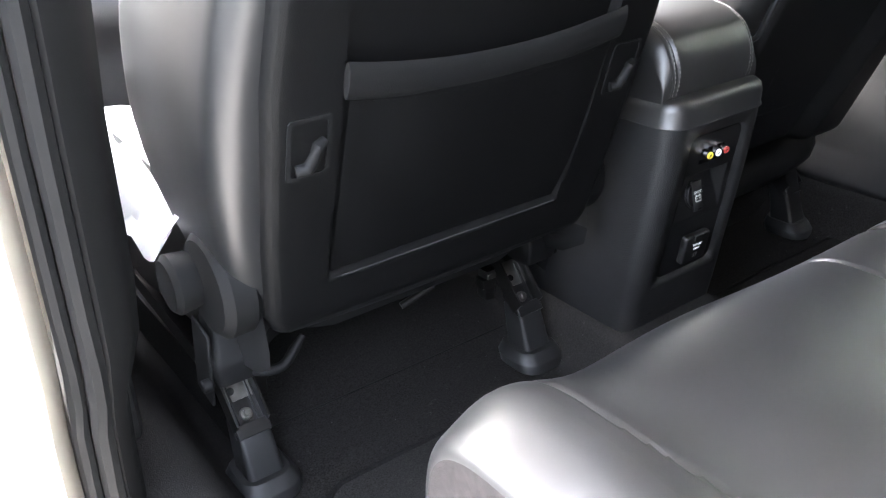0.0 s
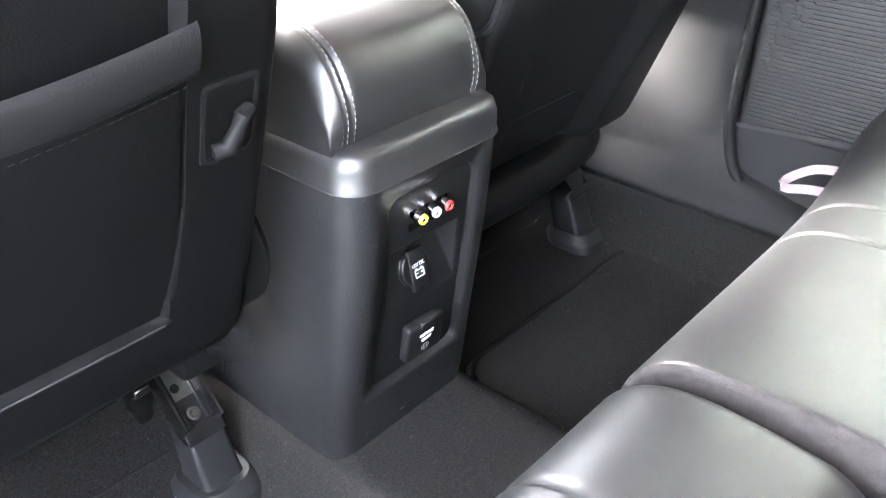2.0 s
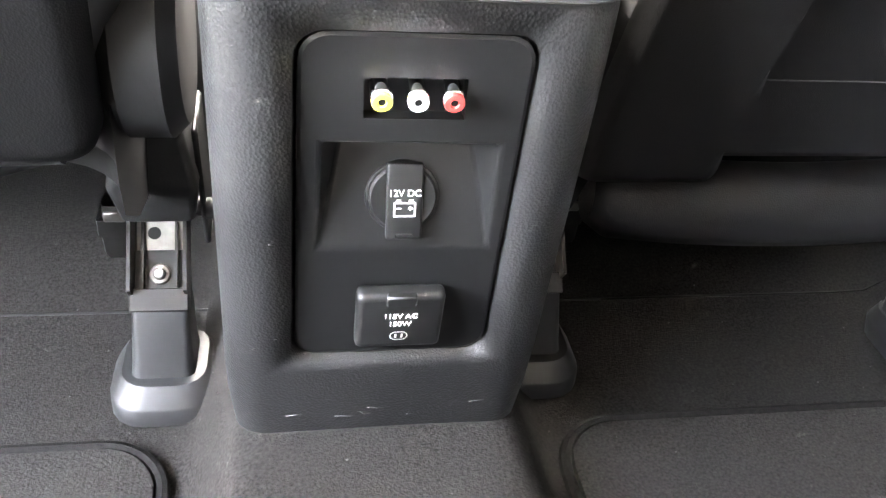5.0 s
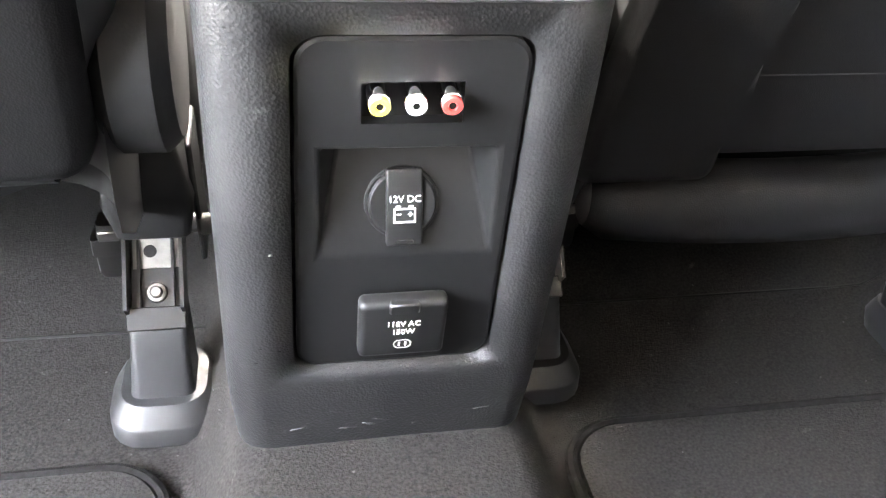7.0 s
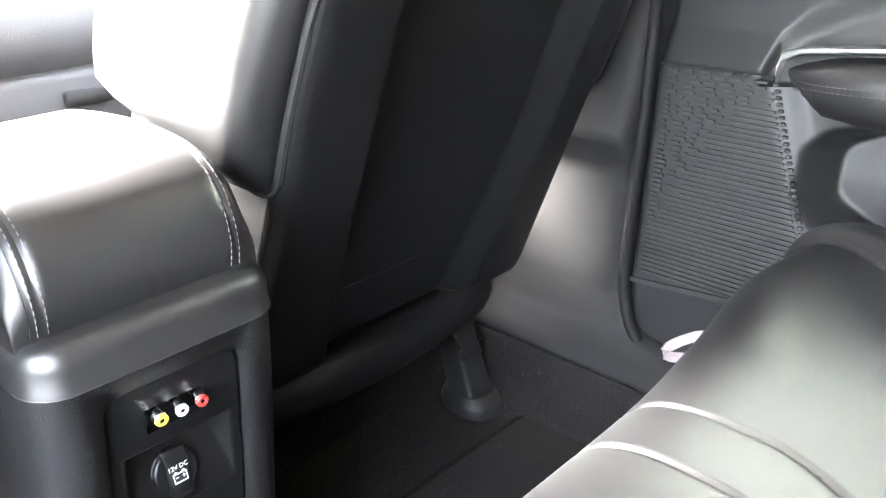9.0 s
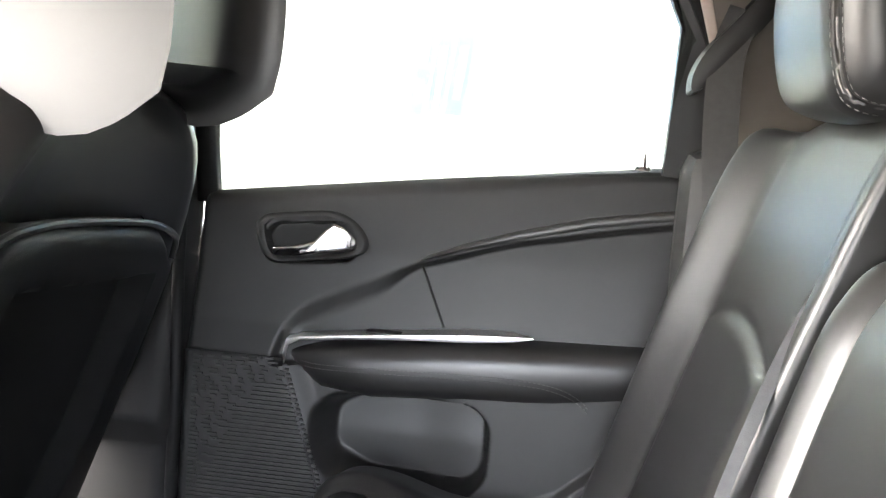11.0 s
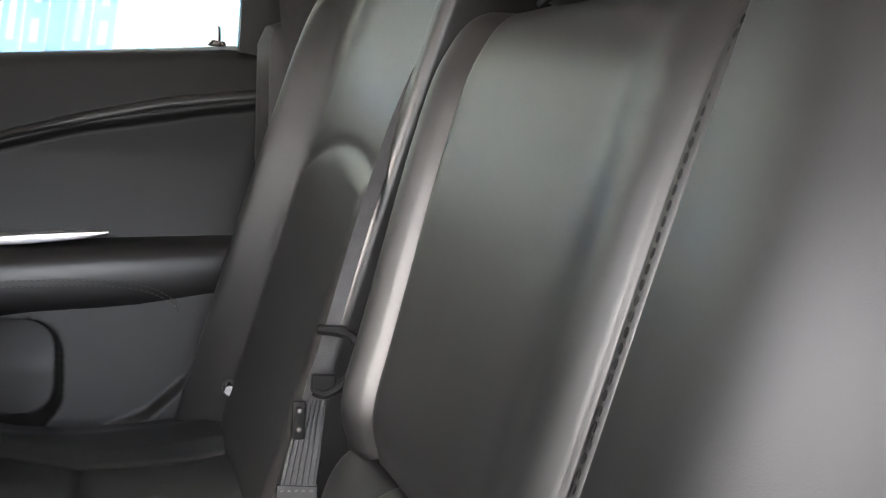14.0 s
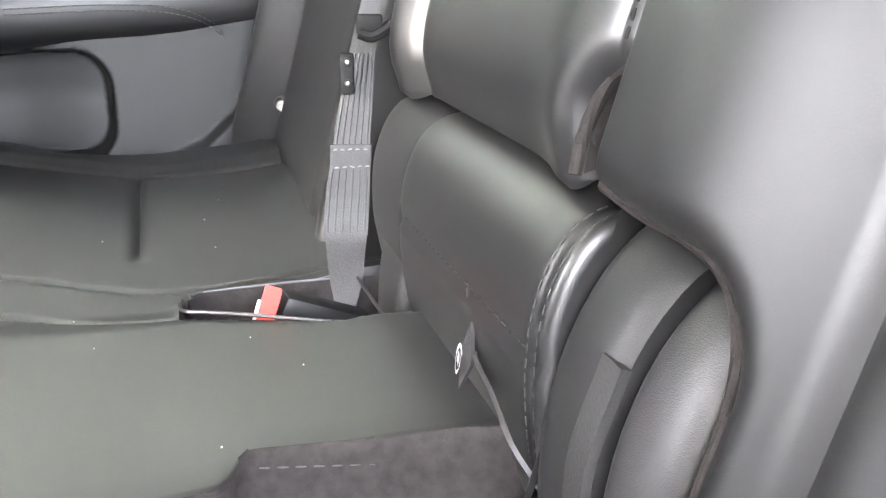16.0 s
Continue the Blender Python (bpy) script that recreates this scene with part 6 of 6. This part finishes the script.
bmesh.ops.solidify(bm, geom=bm.faces[:], thickness=0.0006)
part("badge", bm, WHITE_PL, tab, "pale oval badge", smooth=False)
bm = B()
ribbon(bm, spline([(-0.040, -0.581, 0.410), (-0.052, -0.577, 0.412), (-0.075, -0.575, 0.410), (-0.095, -0.575, 0.400), (-0.106, -0.582, 0.385)], 20), (0, 0.4, 1), 0.007, 0.002)
part("strap", bm, BELT, tab, "narrow grey strap")
# recliner drum beside the driver-side back
drum = thing("recliner_drum", (-0.145, -0.62, 0.33), "black plastic recliner drum between the seat backs", "recliner cover")
def drum_part(name, x0, x1, ry, rz, c, mm, bev, label=""):
    bm = B()
    rings = []
    for x, k_ in ((x0, 1 - bev), (x0 + 0.004, 1 - bev * 0.3), (x0 + 0.009, 1.0), (x1 - 0.009, 1.0), (x1 - 0.004, 1 - bev * 0.3), (x1, 1 - bev)):
        rings.append([Vector((x, c[0] + ry * k_ * math.cos(a), c[1] + rz * k_ * math.sin(a))) for a in np.linspace(0, 2 * math.pi, 56, endpoint=False)])
    loft(bm, rings)
    return part(name, bm, mm, drum, label)
drum_part("outer_cover", -0.1455, -0.1075, 0.060, 0.100, (-0.637, 0.400), PLASTIC_FINE, 0.06, "dull black cover")
drum_part("inner_cover", -0.188, -0.148, 0.059, 0.098, (-0.637, 0.399), GRAINED, 0.16, "pale-worn grained plastic cover")
bm = B()
ribbon(bm, spline([(-0.142, -0.589, 0.458), (-0.142, -0.578, 0.42), (-0.142, -0.579, 0.37)], 12), (1, 0, 0), 0.012, 0.004)
part("edge_strip", bm, PLASTIC_GREY, drum)
# hinge cover at the passenger side of the centre back
hcov = thing("hinge_cover", (0.12, -0.60, 0.33), "black grained plastic hinge cover beside the centre seat back", "hinge cover")
bm = B()
prof = spline([(-0.588, 0.385), (-0.582, 0.42), (-0.584, 0.455), (-0.596, 0.482), (-0.615, 0.492), (-0.650, 0.485), (-0.660, 0.39), (-0.588, 0.385)], 50)[:-1]
swept(bm, prof, edge_xs(0.080, 0.166, 12, 0.012), lambda x, u, y, z, n: round_end(min(x - 0.080, 0.166 - x), 0.012), flip=1.0)
part("upper_cover", bm, PLASTIC_FINE, hcov)
bm = B()
rings = [[Vector((cx_ + a, cy_ + b_, z)) for a, b_ in rrect(w, 0.05, 0.008, 3)] for z, cx_, cy_, w in ((0.33, 0.104, -0.598, 0.05), (0.385, 0.112, -0.604, 0.054), (0.42, 0.118, -0.612, 0.058))]
loft(bm, rings)
part("lower_arm", bm, PLASTIC_FINE, hcov)

# centre lap belt hanging in the gap
cbelt = thing("seat_belt", (0.13, -0.56, 0.36), "grey webbing seat belt with black slider between the seat backs", "seat belt")
bm = B()
bp = spline([(0.262, -0.712, 0.835), (0.246, -0.684, 0.775), (0.232, -0.650, 0.704), (0.211, -0.622, 0.635), (0.196, -0.603, 0.580), (0.191, -0.592, 0.540), (0.191, -0.586, 0.511), (0.187, -0.580, 0.480), (0.183, -0.575, 0.451), (0.174, -0.568, 0.403), (0.151, -0.562, 0.374), (0.136, -0.557, 0.352)], 70)
bw = lambda z: float(np.interp(z, (0.352, 0.374, 0.403, 0.430, 0.451, 0.480, 0.511, 0.540, 0.570, 0.85), (0.008, 0.021, 0.029, 0.028, 0.024, 0.021, 0.0165, 0.012, 0.0095, 0.0105)))
ribbon(bm, bp, (-0.2, -1, 0), [bw(p[2]) for p in bp], 0.0022)
part("webbing", bm, BELT, cbelt, "ribbed grey webbing")
bside = Vector((-0.2, -1, 0)).normalized()
bm = B()
for k in range(6):
    tube(bm, [Vector(p) + bside * bw(p[2]) * (-0.42 + 0.168 * k) + Vector((-0.0010, 0.0004, 0)) for p in bp if 0.395 < p[2] < 0.515], 0.0008, 5)
part("webbing_rib", bm, BELT, cbelt)
bm = B()
ribbon(bm, [(0.183, -0.575, 0.456), (0.181, -0.574, 0.440)], (-0.2, -1, 0), 0.0265, 0.005)
fold = part("stitched_fold", bm, BELT, cbelt, "stitched webbing fold")
bm = B()
rs_ = random.Random(8)
for zz, xx in ((0.4535, 0.1797), (0.4425, 0.1782)):
    stitches(bm, [Vector((xx, -0.5755, zz + rs_.uniform(-0.0007, 0.0007))) + bside * a for a in np.linspace(-0.0125, 0.0125, 14)], 0.0030, 0.0022, 0.0006)
part("stitching", bm, THREAD, fold, "pale thread")
bm = B()
sc, sr, su = Vector((0.160, -0.5925, 0.5495)), Vector((-0.267, -0.964, 0)), Vector((0.19, -0.05, 0.98))
tube(bm, spline([sc + sr * a + su * b_ for a, b_ in ((-0.013, 0.018), (0.002, 0.0165), (0.0115, 0.011), (0.0115, -0.006), (0.005, -0.016), (-0.006, -0.023), (-0.014, -0.021))], 30), 0.0036, 8)
sl = part("slider", bm, RUBBER, cbelt, "black belt slider")
bm = B()
box(bm, sc + sr * -0.004 + su * 0.018, (0.006, 0.020, 0.006), 0.002, 2, rot=(0, 0, -15))
part("slider_bar", bm, RUBBER, sl)
bm = B()
box(bm, sc + sr * -0.008 + su * -0.016, (0.006, 0.016, 0.012), 0.002, 2, rot=(0, 0, -15))
part("slider_block", bm, RUBBER, sl)
bm = B()
box(bm, (0.1835, -0.5745, 0.5015), (0.004, 0.009, 0.026), 0.0018, 2, rot=(0, 8, -15))
plate = part("rivet_plate", bm, RUBBER, cbelt, "dark rivet plate")
for zz in (0.500, 0.513):
    bm = B()
    cyl(bm, (0.1825, -0.5745, zz - 0.004), (-1, 0.2, 0.1), 0.0026, 0.006, 14, 0.0020, 0.0008)
    part("rivet", bm, STEEL, plate, "steel rivet")
# shoulder belt beside the passenger-side rear window
sbelt = thing("seat_belt", (0.62, -0.66, 0.42), "dark webbing shoulder belt beside the rear window", "seat belt")
bm = B()
ribbon(bm, spline([(0.650, -0.672, 0.985), (0.642, -0.655, 0.93), (0.615, -0.652, 0.84), (0.585, -0.655, 0.757), (0.590, -0.645, 0.68), (0.612, -0.632, 0.60), (0.612, -0.61, 0.50), (0.600, -0.585, 0.43)], 40), (0.3, 1, 0), 0.040, 0.0022)
part("webbing", bm, BELT, sbelt)
bm = B()
box(bm, (0.580, -0.652, 0.759), (0.014, 0.020, 0.022), 0.003)
part("belt_stop", bm, PLASTIC_FINE, sbelt)
bm = B()
box(bm, (0.5745, -0.645, 0.761), (0.007, 0.004, 0.010), 0.001, 1)
part("stop_button", bm, WHITE_PL, sbelt)
bm = B()
rings = [[Vector((0.655 - d, -0.665 + a, 0.955 + b_ - a * 1.2)) for a, b_ in rrect(w, h, 0.02, 5)] for d, w, h in ((-0.01, 0.10, 0.05), (0.012, 0.095, 0.045), (0.016, 0.07, 0.03))]
loft(bm, rings)
part("guide_ring", bm, PLASTIC_FINE, sbelt, "black belt guide")
anchor = thing("belt_anchor", (0.555, -0.575, 0.40), "belt anchor with a bright bolt beside the seat cushion", "belt anchor")
bm = B()
ribbon(bm, spline([(0.585, -0.610, 0.52), (0.552, -0.598, 0.46), (0.530, -0.588, 0.42), (0.520, -0.578, 0.385)], 16), (0, 1, 0.2), 0.030, 0.004)
part("strap", bm, PLASTIC_FINE, anchor)
bm = B()
cyl(bm, (0.500, -0.574, 0.425), (-1, 0.3, 0.1), 0.010, 0.012, 16, 0.007, 0.002)
part("bolt", bm, CHROME, anchor, "bright bolt head")

# buckle in the cushion well
bk = thing("belt_buckle", (0.10, -0.51, 0.34), "black belt buckle with a red release button", "belt buckle")
bm = B()
box(bm, (0.118, -0.538, 0.362), (0.020, 0.060, 0.030), 0.005, 2, rot=(25, 0, 8))
part("housing", bm, PLASTIC_FINE, bk)
bm = B()
b0, b1, br = Vector((0.104, -0.501, 0.366)), Vector((0.113, -0.512, 0.392)), Vector((-0.082, -0.997, 0))
ribbon(bm, [b0, b0.lerp(b1, 0.04), b0.lerp(b1, 0.96), b1], br, [0.008, 0.010, 0.010, 0.008], 0.012)
part("release_button", bm, RED, bk, "red release button")
bm = B()
ribbon(bm, [b0 - br * 0.0062, b0.lerp(b1, 0.75) - br * 0.0062], br, 0.0022, 0.008)
part("slot_plate", bm, WHITE_PL, bk, "pale slot plate")
# webbing pull strap by the door sill
ps = thing("pull_strap", (0.51, -0.21, 0.23), "pale webbing pull strap under the bench front", "pull strap")
bm = B()
ribbon(bm, spline([(0.525, -0.222, 0.262), (0.522, -0.180, 0.262), (0.518, -0.145, 0.258), (0.508, -0.125, 0.249), (0.494, -0.113, 0.239), (0.492, -0.120, 0.234), (0.500, -0.150, 0.238), (0.508, -0.215, 0.240)], 40), (0.35, 0.25, 0.9), 0.011, 0.0026)
part("webbing", bm, LOOP, ps)

# ==== floor mats ====
def floor_mat(x0, x1, y0, y1, r, label):
    ob = thing("floor_mat", ((x0 + x1) / 2, (y0 + y1) / 2, 0.014), label, "floor mat", "rear floor mats")
    out = rrect(x1 - x0, y1 - y0, r, 8, (x0 + x1) / 2, (y0 + y1) / 2)
    inn = rrect(x1 - x0 - 0.012, y1 - y0 - 0.012, r - 0.006, 8, (x0 + x1) / 2, (y0 + y1) / 2)
    z = 0.016
    bm = B()
    loft(bm, [[Vector((a, b_, z)) for a, b_ in inn], [Vector((a, b_, z + 0.010)) for a, b_ in inn]])
    part("carpet", bm, MAT_CARPET, ob)
    bm = B()
    pts = [Vector((a, b_, z + 0.0045)) for a, b_ in out]
    tube(bm, pts + pts[:1], 0.0052, 8)
    part("binding", bm, BINDING, ob, "stitched binding")
    return ob


# sewn joint across the carpet in front of the seats
for x0, x1 in ((-0.56, -0.13), (0.13, 0.55)):
    bm = B()
    tube(bm, [(x, 0.268, floor_z(x, 0.268) + 0.0005) for x in np.linspace(x0, x1, 14)], 0.0016, 6)
    tagged(part("carpet_seam", bm, RUBBER), "dark sewn joint in the charcoal carpet", "carpet seam", kind="structure")
floor_mat(0.148, 0.575, -0.22, 0.118, 0.05, "charcoal carpet floor mat with bound edge")
floor_mat(-0.575, -0.150, -0.22, 0.118, 0.05, "charcoal carpet floor mat with bound edge")

# ==== driver's seat cover sheet, crumpled ====
bm = B()
vs = []
for j in range(26):
    row = []
    for i in range(22):
        u, v = i / 21, j / 25
        x = -0.66 + 0.50 * u
        y = 0.20 + 0.46 * v
        z = 0.372 + 0.05 * abs(2 * u - 1) ** 2 + 0.030 * noise.noise((x * 14, y * 12, 1.0)) + 0.014 * noise.noise((x * 40, y * 37, 5.0))
        if u < 0.12:
            z -= (0.12 - u) / 0.12 * 0.10
            x -= 0.012
        if v < 0.1:
            z += (0.1 - v) * 0.5
        row.append(bm.verts.new((x, y, z)))
    vs.append(row)
for a, b_ in zip(vs, vs[1:]):
    for i in range(21):
        bm.faces.new((a[i], a[i + 1], b_[i + 1], b_[i]))
bmesh.ops.solidify(bm, geom=bm.faces[:], thickness=0.0012)
tagged(part("protective_sheet", bm, SHEET, sharp=25), "crumpled white plastic protective sheet on the driver's seat", "plastic sheet")


# ==== lint and grit ====
rl = random.Random(31)
bm = B()
for x, y in ((0.284, -0.482), (0.226, -0.486), (0.017, -0.513), (-0.043, -0.470), (0.259, -0.411)):
    box(bm, (x, y, 0.3795 + crown_r(x, y)), (0.0007, 0.0006, 0.0004), 0.0, rot=(0, 0, rl.uniform(0, 90)))
for k in range(14):
    x, y = rl.uniform(0.0, 0.5), rl.uniform(-0.55, -0.30)
    if well_in(x, y) < -0.01:
        box(bm, (x, y, 0.379 + crown_r(x, y)), (0.0005, 0.0004, 0.0003), 0.0, rot=(0, 0, rl.uniform(0, 90)))
tagged(part("lint", bm, WHITE_PL, smooth=False), "tiny white lint specks on the leather cushion", "lint", kind="stuff")
bm = B()
for k in range(150):
    x, y = rl.uniform(-0.50, 0.50), rl.uniform(-0.25, 0.30)
    d = rl.uniform(0.0006, 0.0016)
    if y > 0.04 and abs(x) < 0.11:
        continue
    on_mat = (0.155 < abs(x) < 0.57) and -0.21 < y < 0.11
    box(bm, (x, y, (0.0275 if on_mat else floor_z(x, y) + 0.0015)), (d, d * 0.7, d * 0.6), 0.0, rot=(0, 0, rl.uniform(0, 90)))
tagged(part("grit", bm, BELT, smooth=False), "pale grit specks on the charcoal carpet", "grit", kind="stuff")
